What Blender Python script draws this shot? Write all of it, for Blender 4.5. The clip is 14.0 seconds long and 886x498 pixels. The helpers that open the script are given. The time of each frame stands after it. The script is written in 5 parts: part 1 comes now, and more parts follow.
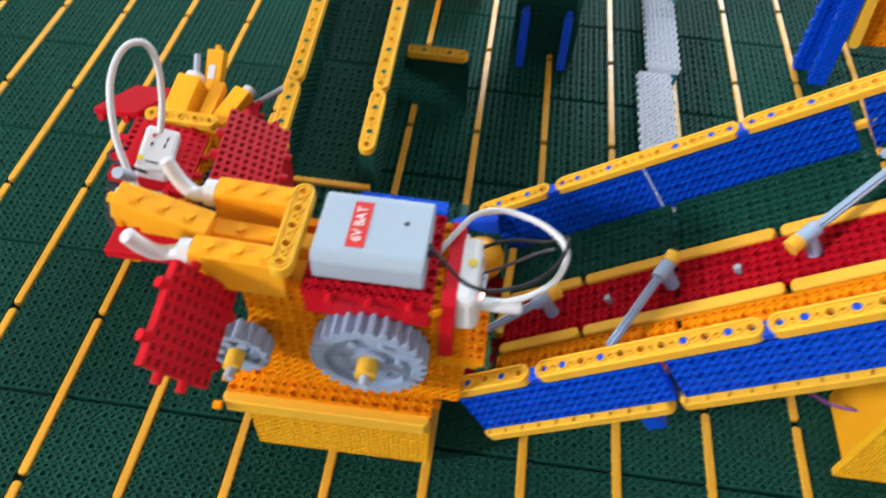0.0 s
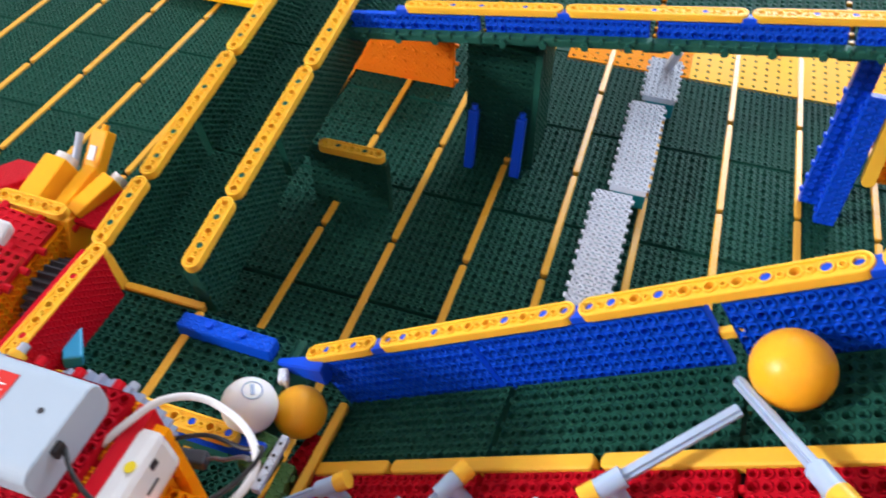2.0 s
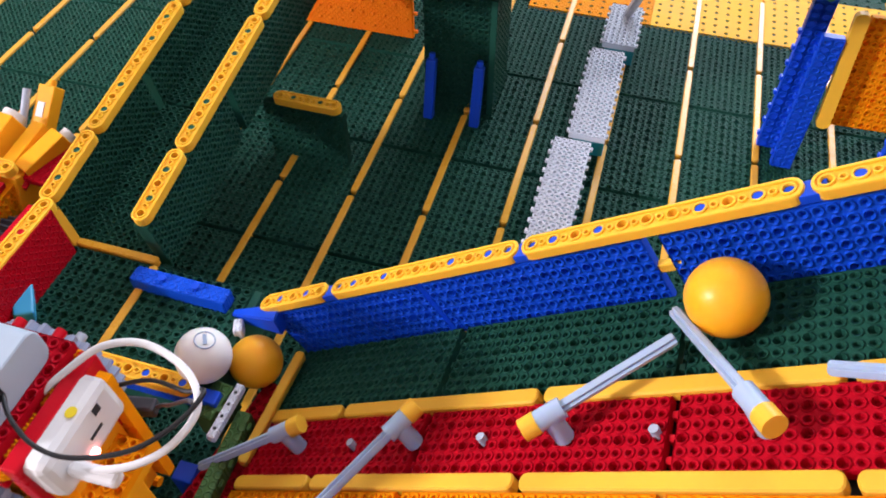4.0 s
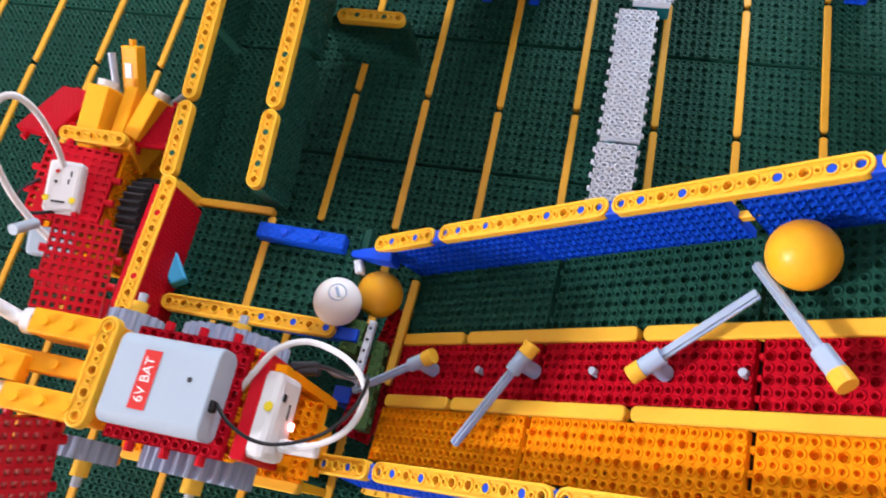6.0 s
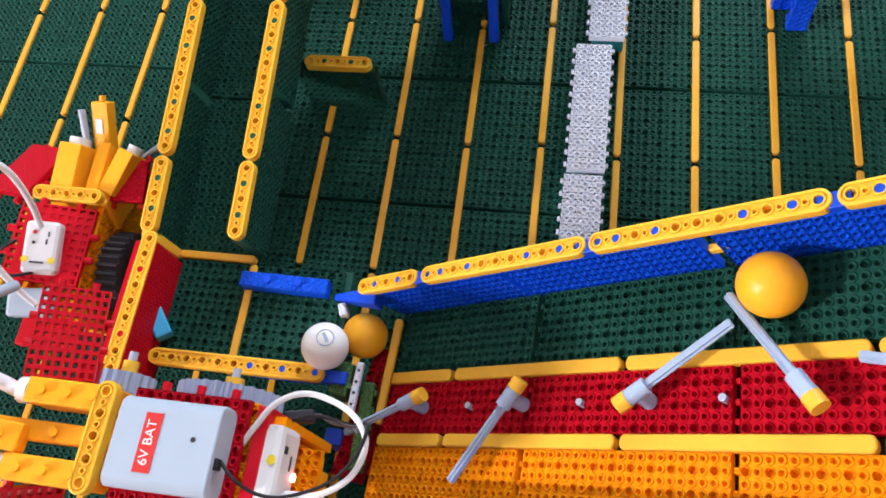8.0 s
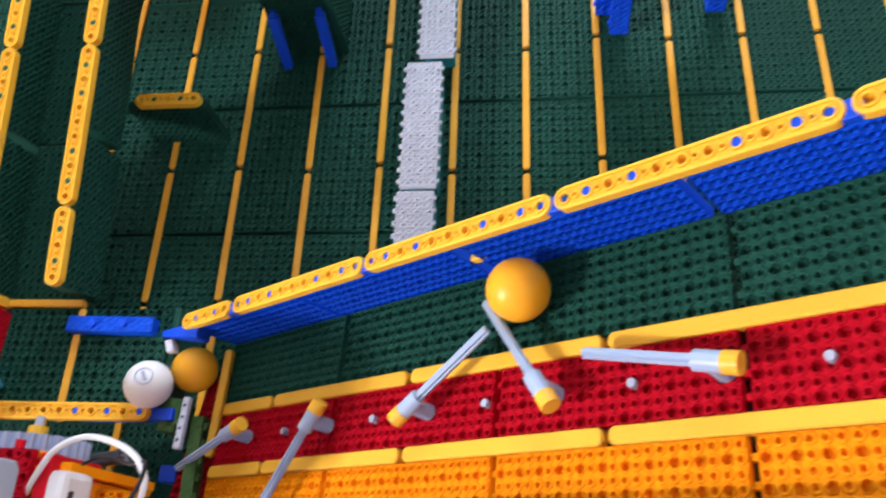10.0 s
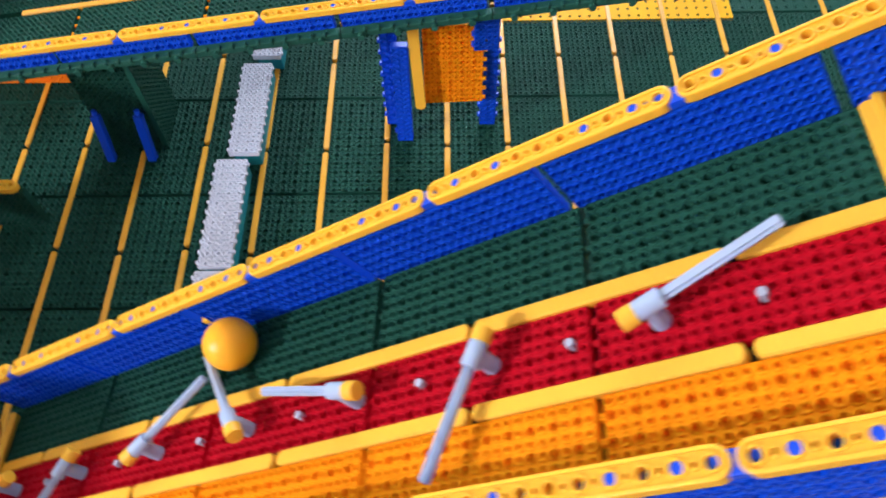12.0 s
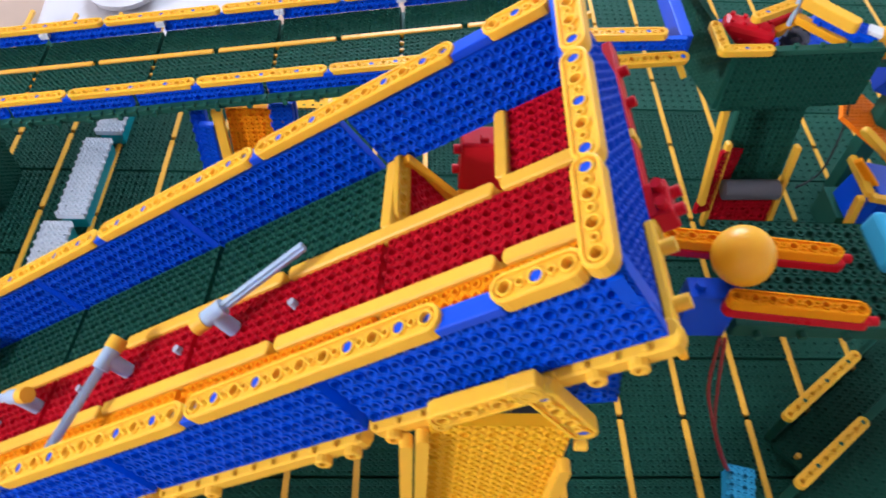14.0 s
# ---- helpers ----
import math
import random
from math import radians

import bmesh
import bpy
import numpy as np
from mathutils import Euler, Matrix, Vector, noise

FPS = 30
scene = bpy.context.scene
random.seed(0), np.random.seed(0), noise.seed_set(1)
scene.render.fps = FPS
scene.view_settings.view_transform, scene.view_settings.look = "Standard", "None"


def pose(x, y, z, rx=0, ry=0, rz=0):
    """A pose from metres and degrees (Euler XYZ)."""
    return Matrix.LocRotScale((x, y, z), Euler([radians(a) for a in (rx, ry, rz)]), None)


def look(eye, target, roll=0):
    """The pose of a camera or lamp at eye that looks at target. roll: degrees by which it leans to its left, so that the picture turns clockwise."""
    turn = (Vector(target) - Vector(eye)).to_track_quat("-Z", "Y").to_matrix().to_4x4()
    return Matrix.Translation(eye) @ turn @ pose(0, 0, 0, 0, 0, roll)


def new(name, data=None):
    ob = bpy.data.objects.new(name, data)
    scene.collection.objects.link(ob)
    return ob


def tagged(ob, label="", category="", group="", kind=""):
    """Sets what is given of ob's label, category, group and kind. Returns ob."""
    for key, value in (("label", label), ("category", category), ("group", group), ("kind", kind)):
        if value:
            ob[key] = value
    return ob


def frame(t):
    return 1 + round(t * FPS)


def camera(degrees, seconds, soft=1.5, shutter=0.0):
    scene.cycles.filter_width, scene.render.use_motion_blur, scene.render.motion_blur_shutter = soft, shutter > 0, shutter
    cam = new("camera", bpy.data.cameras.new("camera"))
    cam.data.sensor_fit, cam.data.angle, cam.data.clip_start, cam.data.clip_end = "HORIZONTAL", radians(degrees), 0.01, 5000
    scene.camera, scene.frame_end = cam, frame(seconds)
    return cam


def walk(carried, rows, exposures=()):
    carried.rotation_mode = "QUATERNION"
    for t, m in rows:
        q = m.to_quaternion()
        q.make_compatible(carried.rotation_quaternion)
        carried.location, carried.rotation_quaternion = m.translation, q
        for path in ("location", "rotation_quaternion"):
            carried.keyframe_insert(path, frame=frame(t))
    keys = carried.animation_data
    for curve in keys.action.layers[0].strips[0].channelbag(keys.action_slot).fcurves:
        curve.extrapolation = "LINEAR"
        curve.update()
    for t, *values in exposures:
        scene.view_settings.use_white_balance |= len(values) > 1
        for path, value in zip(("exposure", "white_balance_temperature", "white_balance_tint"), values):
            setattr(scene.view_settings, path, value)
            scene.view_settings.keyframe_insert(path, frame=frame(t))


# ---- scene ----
cam = camera(60.8, 14.0, 1.75, 0.6)
PATH = [
    (0, (0.021, -0.546, 0.504), (-0.086, 0.704, -1.053), 3.3),
    (0.5, (0.078, -0.53, 0.517), (-0.094, 0.767, -0.996), 1.9),
    (1, (0.13, -0.455, 0.513), (-0.212, 0.806, -1.001), 2.2),
    (1.5, (0.155, -0.412, 0.499), (-0.306, 0.864, -0.969), -0.3),
    (2, (0.182, -0.395, 0.478), (-0.247, 0.876, -1.005), -0.5),
    (2.5, (0.2, -0.386, 0.467), (-0.181, 0.876, -1.036), -0.3),
    (2.7, (0.204, -0.385, 0.465), (-0.154, 0.875, -1.047), 0.1),
    (5, (0.193, -0.405, 0.498), (-0.176, 0.653, -1.159), -2.9),
    (5.5, (0.183, -0.358, 0.529), (-0.194, 0.368, -1.296), -15.7),
    (6, (0.172, -0.345, 0.564), (-0.243, 0.349, -1.265), -20.6),
    (6.5, (0.17, -0.338, 0.578), (-0.281, 0.36, -1.241), -22.8),
    (7, (0.165, -0.351, 0.587), (-0.203, 0.397, -1.231), -17.6),
    (7.2, (0.154, -0.349, 0.591), (-0.156, 0.411, -1.233), -14.4),
    (9.5, (0.228, -0.328, 0.578), (-0.109, 0.398, -1.254), -21.5),
    (10, (0.269, -0.328, 0.585), (0.032, 0.464, -1.236), -15.8),
    (10.5, (0.287, -0.344, 0.597), (0.093, 0.52, -1.196), -12.6),
    (11, (0.312, -0.373, 0.615), (0.295, 0.556, -1.156), -6.0),
    (11.5, (0.334, -0.384, 0.643), (0.373, 0.629, -1.081), -4.7),
    (12, (0.397, -0.382, 0.648), (0.38, 0.645, -1.068), -1.4),
    (12.5, (0.455, -0.389, 0.652), (0.388, 0.656, -1.052), -1.7),
    (13, (0.488, -0.411, 0.665), (0.4, 0.688, -1.004), -3.0),
    (13.5, (0.551, -0.437, 0.693), (0.548, 0.763, -0.907), -0.4),
    (14, (0.58, -0.459, 0.706), (0.658, 0.764, -0.873), 3.6),
]
walk(cam, [(t, look(eye, target, roll)) for t, eye, target, roll in PATH],
     [(0, -0.17, 6080, 4), (0.5, -0.13, 6000, 1), (1, -0.2, 6100, 7), (1.6, -0.05, 6150, 8), (2.5, 0.02, 6250, 15), (5, -0.08, 6400, 18), (7, -0.02, 6320, 14), (10, 0.02, 6250, 16), (12.5, 0.02, 6080, 16), (14, -0.07, 5850, 10)])

# world, sun and windows
world = bpy.data.worlds.new("world")
scene.world = world
world.use_nodes = True
_nt = world.node_tree
_sky = _nt.nodes.new("ShaderNodeTexSky")
_sky.sky_type = 'NISHITA'
_sky.sun_disc = False
_sky.sun_elevation, _sky.sun_rotation = radians(30), radians(236)
_nt.links.new(_sky.outputs[0], _nt.nodes["Background"].inputs[0])
_nt.nodes["Background"].inputs[1].default_value = 0.1


def area(name, eye, target, sx, sy, watts, colour):
    lamp = bpy.data.lights.new(name, 'AREA')
    lamp.shape, lamp.size, lamp.size_y = 'RECTANGLE', sx, sy
    lamp.energy, lamp.color = watts, colour
    ob = new(name, lamp)
    ob.matrix_world = look(eye, target)
    return ob


area("window_light_1", (-4.34, -2.45, 2.15), (0.25, -0.1, 0.1), 0.45, 0.5, 285, (1.0, 0.96, 1.0))
area("window_light_2", (0.55, 2.66, 1.55), (0.3, 0.1, 0.1), 1.5, 1.2, 108, (0.78, 0.88, 1.0))


# materials
def mix_colour(nt, a, b, fac):
    n = nt.nodes.new("ShaderNodeMix")
    n.data_type = 'RGBA'
    n.inputs[6].default_value, n.inputs[7].default_value = a, b
    nt.links.new(fac, n.inputs[0])
    return n.outputs[2]


def m_node(nt, op, a, b=None, c=None):
    n = nt.nodes.new("ShaderNodeMath")
    n.operation = op
    for i, v in enumerate((a, b, c)):
        if v is None:
            continue
        if isinstance(v, (int, float)):
            n.inputs[i].default_value = v
        else:
            nt.links.new(v, n.inputs[i])
    return n.outputs[0]


def plastic(name, colour, rough=0.38, rings=False, vary=0.12, clear=0.0, sub=0.0, spec=0.32):
    """Moulded toy plastic: slight tint changes from piece to piece, dust, fine scratches and, on plates, the raised rings round the holes."""
    mat = bpy.data.materials.new(name)
    mat.use_nodes = True
    nt = mat.node_tree
    bsdf = nt.nodes["Principled BSDF"]
    coord = nt.nodes.new("ShaderNodeTexCoord")
    big = nt.nodes.new("ShaderNodeTexNoise")
    big.inputs["Scale"].default_value, big.inputs["Detail"].default_value = 18, 4
    fine = nt.nodes.new("ShaderNodeTexNoise")
    fine.inputs["Scale"].default_value, fine.inputs["Detail"].default_value = 420, 3
    geo = nt.nodes.new("ShaderNodeNewGeometry")
    nt.links.new(geo.outputs["Position"], big.inputs["Vector"])
    nt.links.new(geo.outputs["Position"], fine.inputs["Vector"])
    info = nt.nodes.new("ShaderNodeObjectInfo")
    dark = tuple(c * (1 - vary) for c in colour[:3]) + (1,)
    light = tuple(min(1, c * (1 + vary) + 0.004) for c in colour[:3]) + (1,)
    f1 = m_node(nt, 'MULTIPLY', big.outputs["Fac"], 0.6)
    f2 = m_node(nt, 'MULTIPLY_ADD', info.outputs["Random"], 0.4, f1)
    nt.links.new(mix_colour(nt, dark, light, f2), bsdf.inputs["Base Color"])
    r1 = m_node(nt, 'MULTIPLY_ADD', big.outputs["Fac"], 0.22, rough - 0.13)
    r2 = m_node(nt, 'MULTIPLY_ADD', fine.outputs["Fac"], 0.08, r1)
    nt.links.new(r2, bsdf.inputs["Roughness"])
    bsdf.inputs["IOR"].default_value = 1.5
    bsdf.inputs["Specular IOR Level"].default_value = spec
    if sub:
        bsdf.inputs["Subsurface Weight"].default_value = sub
        bsdf.inputs["Subsurface Radius"].default_value = (0.005, 0.0026, 0.0008)
        bsdf.inputs["Subsurface Scale"].default_value = 1.0
    if clear:
        bsdf.inputs["Coat Weight"].default_value = clear
    bump = nt.nodes.new("ShaderNodeBump")
    bump.inputs["Strength"].default_value = 0.9
    bump.inputs["Distance"].default_value = 0.0007 if rings else 0.0005
    height = m_node(nt, 'MULTIPLY', fine.outputs["Fac"], 0.12)
    if rings:
        sc = nt.nodes.new("ShaderNodeVectorMath")
        sc.operation = 'MULTIPLY'
        sc.inputs[1].default_value = (1 / 0.006, 1 / 0.006, 0)
        nt.links.new(coord.outputs["Object"], sc.inputs[0])
        fr = nt.nodes.new("ShaderNodeVectorMath")
        fr.operation = 'FRACTION'
        nt.links.new(sc.outputs[0], fr.inputs[0])
        su = nt.nodes.new("ShaderNodeVectorMath")
        su.operation = 'SUBTRACT'
        su.inputs[1].default_value = (0.5, 0.5, 0)
        nt.links.new(fr.outputs[0], su.inputs[0])
        le = nt.nodes.new("ShaderNodeVectorMath")
        le.operation = 'LENGTH'
        nt.links.new(su.outputs[0], le.inputs[0])
        d = m_node(nt, 'SUBTRACT', le.outputs["Value"], 0.36)
        d2 = m_node(nt, 'MULTIPLY', m_node(nt, 'MULTIPLY', d, d), 75.0)
        ring = m_node(nt, 'MAXIMUM', m_node(nt, 'SUBTRACT', 1.0, d2), 0.0)
        height = m_node(nt, 'ADD', height, ring)
    nt.links.new(height, bump.inputs["Height"])
    nt.links.new(bump.outputs[0], bsdf.inputs["Normal"])
    return mat


GREEN = plastic("green_plastic", (0.010, 0.071, 0.047), 0.5, True, 0.2, spec=0.09)
GREEN_BAR = plastic("green_bar", (0.014, 0.085, 0.058), 0.46, spec=0.16)
BLUE = plastic("blue_plastic", (0.004, 0.075, 0.62), 0.42, True, spec=0.12)
BLUE_BAR = plastic("blue_bar", (0.004, 0.066, 0.62), 0.34)
RED = plastic("red_plastic", (0.47, 0.002, 0.013), 0.42, True, spec=0.06)
RED_BAR = plastic("red_bar", (0.54, 0.004, 0.015), 0.28, spec=0.14)
ORANGE = plastic("amber_plastic", (1.0, 0.315, 0.001), 0.45, True, spec=0.04, sub=0.35)
ORANGE_BAR = plastic("amber_bar", (0.95, 0.41, 0.010), 0.4, False, 0.08, spec=0.2, sub=0.25)
AMBER_SHEET = plastic("amber_sheet", (1.0, 0.47, 0.004), 0.5, False, 0.06, spec=0.1, sub=0.35)
DEEP_ORANGE = plastic("deep_orange_plastic", (1.0, 0.20, 0.004), 0.45, True, spec=0.08, sub=0.3)
YELLOW = plastic("yellow_bar", (0.85, 0.47, 0.038), 0.36, sub=0.15, spec=0.24)
YELLOW_PLATE = plastic("yellow_plate", (0.97, 0.48, 0.014), 0.42, True, sub=0.3, spec=0.14)
STRIP = plastic("yellow_strip", (0.74, 0.37, 0.03), 0.27)
BEAM = plastic("yellow_beam", (0.85, 0.47, 0.034), 0.36, False, sub=0.3, spec=0.24)
WHITE_PL = plastic("white_plastic", (0.64, 0.68, 0.75), 0.45, True, 0.05, spec=0.15)
WHITE = plastic("white_casing", (0.72, 0.72, 0.72), 0.35, False, 0.04)
CASE = plastic("pale_blue_grey_casing", (0.38, 0.465, 0.545), 0.42, False, 0.05)
GREY = plastic("grey_plastic", (0.40, 0.45, 0.54), 0.34, False, 0.08)
AXLE = plastic("pale_blue_axle", (0.36, 0.47, 0.62), 0.32, False, 0.06, sub=0.15)
DARK = plastic("dark_grey_rubber", (0.035, 0.037, 0.045), 0.6, False, 0.1)
GEAR = plastic("grey_blue_gear", (0.31, 0.39, 0.53), 0.42, False, 0.1)
CYAN = plastic("cyan_plastic", (0.04, 0.36, 0.62), 0.36, False)
TEAL = plastic("teal_plastic", (0.01, 0.28, 0.33), 0.4, False)
LIME = plastic("moss_green_plastic", (0.05, 0.125, 0.028), 0.45, True)
MOTOR = plastic("dark_grey_motor", (0.10, 0.10, 0.12), 0.4, False, 0.1)
BALL_O = plastic("orange_ball", (1.0, 0.45, 0.012), 0.33, False, 0.04, 0.1, 0.4)
BALL_W = plastic("white_ball", (0.80, 0.79, 0.76), 0.34, False, 0.03, 0.1, 0.2)
BLACK = plastic("black_cable", (0.012, 0.012, 0.014), 0.45, False)
LABEL_RED = plastic("red_label", (0.62, 0.03, 0.025), 0.45, False, 0.05)
PRINT = plastic("white_print", (0.85, 0.83, 0.80), 0.5, False, 0.02)
PRINT_DARK = plastic("dark_print", (0.03, 0.03, 0.035), 0.5, False)
SPOT = plastic("yellow_sticker", (0.80, 0.62, 0.02), 0.5, False)
PURPLE = plastic("purple_wire", (0.20, 0.04, 0.24), 0.4, False)
WIRE = plastic("red_wire", (0.35, 0.02, 0.03), 0.4, False)


# mesh helpers
U = 0.012


def mesh_from(verts, faces, name="piece", smooth=False):
    me = bpy.data.meshes.new(name)
    me.from_pydata(verts, [], faces)
    bm = bmesh.new()
    bm.from_mesh(me)
    bmesh.ops.remove_doubles(bm, verts=bm.verts, dist=0.00002)
    bm.to_mesh(me)
    bm.free()
    me.update()
    if smooth:
        me.shade_smooth()
    return me


def hole_cell(v, f, cx, cy, hx, hy, r, depth, n=8, bottom=True):
    """A rectangle with a hole of n corners sunk into it."""
    b = len(v)
    turn = 0.5 if n == 4 else 0
    angles = [2 * math.pi * (i + turn) / n for i in range(n)]
    for a in angles:
        c, s = math.cos(a), math.sin(a)
        k = 1 / max(abs(c), abs(s))
        v.append((cx + c * k * hx, cy + s * k * hy, 0))
    for z in (0, -depth):
        v += [(cx + r * math.cos(a), cy + r * math.sin(a), z) for a in angles]
    for i in range(n):
        j = (i + 1) % n
        f.append((b + i, b + j, b + n + j, b + n + i))
        f.append((b + n + i, b + n + j, b + 2 * n + j, b + 2 * n + i))
    if bottom:
        f.append(tuple(b + 2 * n + i for i in range(n)))


def ring_cell(v, f, cx, cy, edge, r_in, r_out, web, depth):
    """A hole with a raised rim standing in a sunk web; edge: the web's outline round the hole, one point for each corner of the rim."""
    n, b = len(edge), len(v)
    v += [(x, y, -web) for x, y in edge]
    for rr, z in ((r_out, -web), (r_out * 0.97, 0), (r_in, 0), (r_in * 0.9, -depth)):
        for i in range(n):
            a = 2 * math.pi * i / n
            v.append((cx + rr * math.cos(a), cy + rr * math.sin(a), z))
    for l in range(4):
        for i in range(n):
            j = (i + 1) % n
            f.append((b + l * n + i, b + l * n + j, b + (l + 1) * n + j, b + (l + 1) * n + i))
    f.append(tuple(b + 4 * n + i for i in range(n)))


def square_edge(cx, cy, hx, hy, n):
    out = []
    for i in range(n):
        c, s = math.cos(2 * math.pi * i / n), math.sin(2 * math.pi * i / n)
        k = 1 / max(abs(c), abs(s))
        out.append((cx + c * k * hx, cy + s * k * hy))
    return out


MESHES = {}


def plate_mesh(nx, ny, level=2, thick=0.0055):
    """A perforated building plate of nx by ny holes: corner at the origin, top face at z = 0. level 2: all holes round; 1: small ones square; 0: large holes alone."""
    key = (nx, ny, level, thick)
    if key in MESHES:
        return MESHES[key]
    v, f = [], []
    g = 0.0009
    lx, ly = nx * U, ny * U
    for i in range(nx):
        for j in range(ny):
            if level == 0:
                hole_cell(v, f, (i + .5) * U, (j + .5) * U, U / 2, U / 2, 0.0020, 0.0015)
                continue
            for a in (0, 1):
                for b in (0, 1):
                    cx, cy = (i + .25 + .5 * a) * U, (j + .25 + .5 * b) * U
                    if level == 2:
                        big = a == 0 and b == 0
                        ring_cell(v, f, cx, cy, square_edge(cx, cy, U / 4, U / 4, 8), 0.0024 if big else 0.0015, 0.00298 if big else 0.0027, 0.0007, 0.0040 if big else 0.0024)
                    elif a == 0 and b == 0:
                        hole_cell(v, f, cx, cy, U / 4, U / 4, 0.0021, 0.0026)
                    else:
                        hole_cell(v, f, cx, cy, U / 4, U / 4, 0.0017, 0.0014, 6)
    b = len(v)
    v += [(0, 0, 0), (lx, 0, 0), (lx, ly, 0), (0, ly, 0), (0, 0, -thick), (lx, 0, -thick), (lx, ly, -thick), (0, ly, -thick)]
    f += [(b, b + 4, b + 5, b + 1), (b + 1, b + 5, b + 6, b + 2), (b + 2, b + 6, b + 7, b + 3), (b + 3, b + 7, b + 4, b), (b + 7, b + 6, b + 5, b + 4)]
    MESHES[key] = mesh_from(v, f, "plate")
    return MESHES[key]


def beam_mesh(n, thick=0.0075, width=0.012):
    """A beam of n large holes with small ones between, rounded ends; along +x from the origin, centred on y, top at z = 0."""
    key = ("beam", n, thick, width)
    if key in MESHES:
        return MESHES[key]
    v, f = [], []
    w, half = 0.0074, width / 2
    length = n * U
    e, rim, web = 0.0007, 0.0016, 0.0012
    hy = half - rim
    for i in range(2 * n - 1):
        big = i % 2 == 0
        x, hx, k = (i / 2 + 0.5) * U, (w if big else U - w) / 2, 16 if big else 8
        edge = square_edge(x, 0, hx, hy, k)
        side = -1 if i == 0 else 1 if i == 2 * n - 2 else 0
        for q in range(k):
            c, sn = math.cos(2 * math.pi * q / k), math.sin(2 * math.pi * q / k)
            if c * side > 1e-6:
                edge[q] = (x + hy * c, hy * sn)
        ring_cell(v, f, x, 0, edge, 0.0025 if big else 0.0013, 0.0034 if big else 0.0021, web, thick - 0.001 if big else 0.003)
    x0, x1 = 0.5 * U, length - 0.5 * U

    def ring(z, inset):
        out = []
        q = half - inset
        for k in range(9):
            a = -math.pi / 2 + math.pi * k / 8
            out.append((x1 + q * math.cos(a), q * math.sin(a), z))
        for k in range(9):
            a = math.pi / 2 + math.pi * k / 8
            out.append((x0 + q * math.cos(a), q * math.sin(a), z))
        return out
    levels = [ring(-web, rim), ring(0, rim), ring(0, e), ring(-0.0002, 0.0002), ring(-0.0009, 0), ring(-thick + 0.0008, 0), ring(-thick, 0.0008)]
    b = len(v)
    for lv in levels:
        v += lv
    for l in range(6):
        for k in range(18):
            j = (k + 1) % 18
            f.append((b + l * 18 + k, b + (l + 1) * 18 + k, b + (l + 1) * 18 + j, b + l * 18 + j))
    f.append(tuple(b + 6 * 18 + k for k in range(17, -1, -1)))
    MESHES[key] = mesh_from(v, f, "beam")
    return MESHES[key]


def bar_mesh(length, width, thick):
    """A plain bar with rounded ends and softened edges, along +x from the origin, centred on y, top at z = 0."""
    key = ("bar", round(length, 5), width, thick)
    if key in MESHES:
        return MESHES[key]
    v, f = [], []
    e = min(0.0008, width * 0.2)
    r = width / 2
    for z, i in ((0, e), (-e, 0), (-thick, 0)):
        for k in range(7):
            a = -math.pi / 2 + math.pi * k / 6
            v.append((length - r * .7 + (r * .7 - i) * math.cos(a), (r - i) * math.sin(a), z))
        for k in range(7):
            a = math.pi / 2 + math.pi * k / 6
            v.append((r * .7 + (r * .7 - i) * math.cos(a), (r - i) * math.sin(a), z))
    f.append(tuple(range(14)))
    for l in range(2):
        for k in range(14):
            j = (k + 1) % 14
            f.append((l * 14 + k, (l + 1) * 14 + k, (l + 1) * 14 + j, l * 14 + j))
    f.append(tuple(28 + k for k in range(13, -1, -1)))
    MESHES[key] = mesh_from(v, f, "bar")
    return MESHES[key]


def box_bm(sx, sy, sz, bevel=0.001, seg=2):
    """A softened block centred on the origin."""
    bm = bmesh.new()
    bmesh.ops.create_cube(bm, size=1)
    bmesh.ops.scale(bm, vec=(sx, sy, sz), verts=bm.verts)
    if bevel:
        bmesh.ops.bevel(bm, geom=bm.edges[:], offset=bevel, segments=seg, affect='EDGES', profile=0.5)
    return bm


def rod_bm(r, length, n=12, r2=None):
    """A rod along +z from the origin."""
    bm = bmesh.new()
    bmesh.ops.create_cone(bm, cap_ends=True, segments=n, radius1=r, radius2=r if r2 is None else r2, depth=length)
    bmesh.ops.translate(bm, vec=(0, 0, length / 2), verts=bm.verts)
    for face in bm.faces:
        face.smooth = len(face.verts) == 4
    for edge in bm.edges:
        edge.smooth = all(face.smooth for face in edge.link_faces)
    return bm


def cross_bm(r, length, web=0.42):
    """A cross-shaped axle along +z from the origin."""
    w = r * web
    ring = [(r, -w), (r, w), (w, w), (w, r), (-w, r), (-w, w), (-r, w), (-r, -w), (-w, -w), (-w, -r), (w, -r), (w, -w)]
    bm = bmesh.new()
    low = [bm.verts.new((x, y, 0)) for x, y in ring]
    mid = [bm.verts.new((x, y, length - 0.0006)) for x, y in ring]
    high = [bm.verts.new((x * 0.8, y * 0.8, length)) for x, y in ring]
    for a, b in ((low, mid), (mid, high)):
        for i in range(12):
            j = (i + 1) % 12
            bm.faces.new((a[i], a[j], b[j], b[i]))
    bm.faces.new(high)
    bm.faces.new(low[::-1])
    return bm


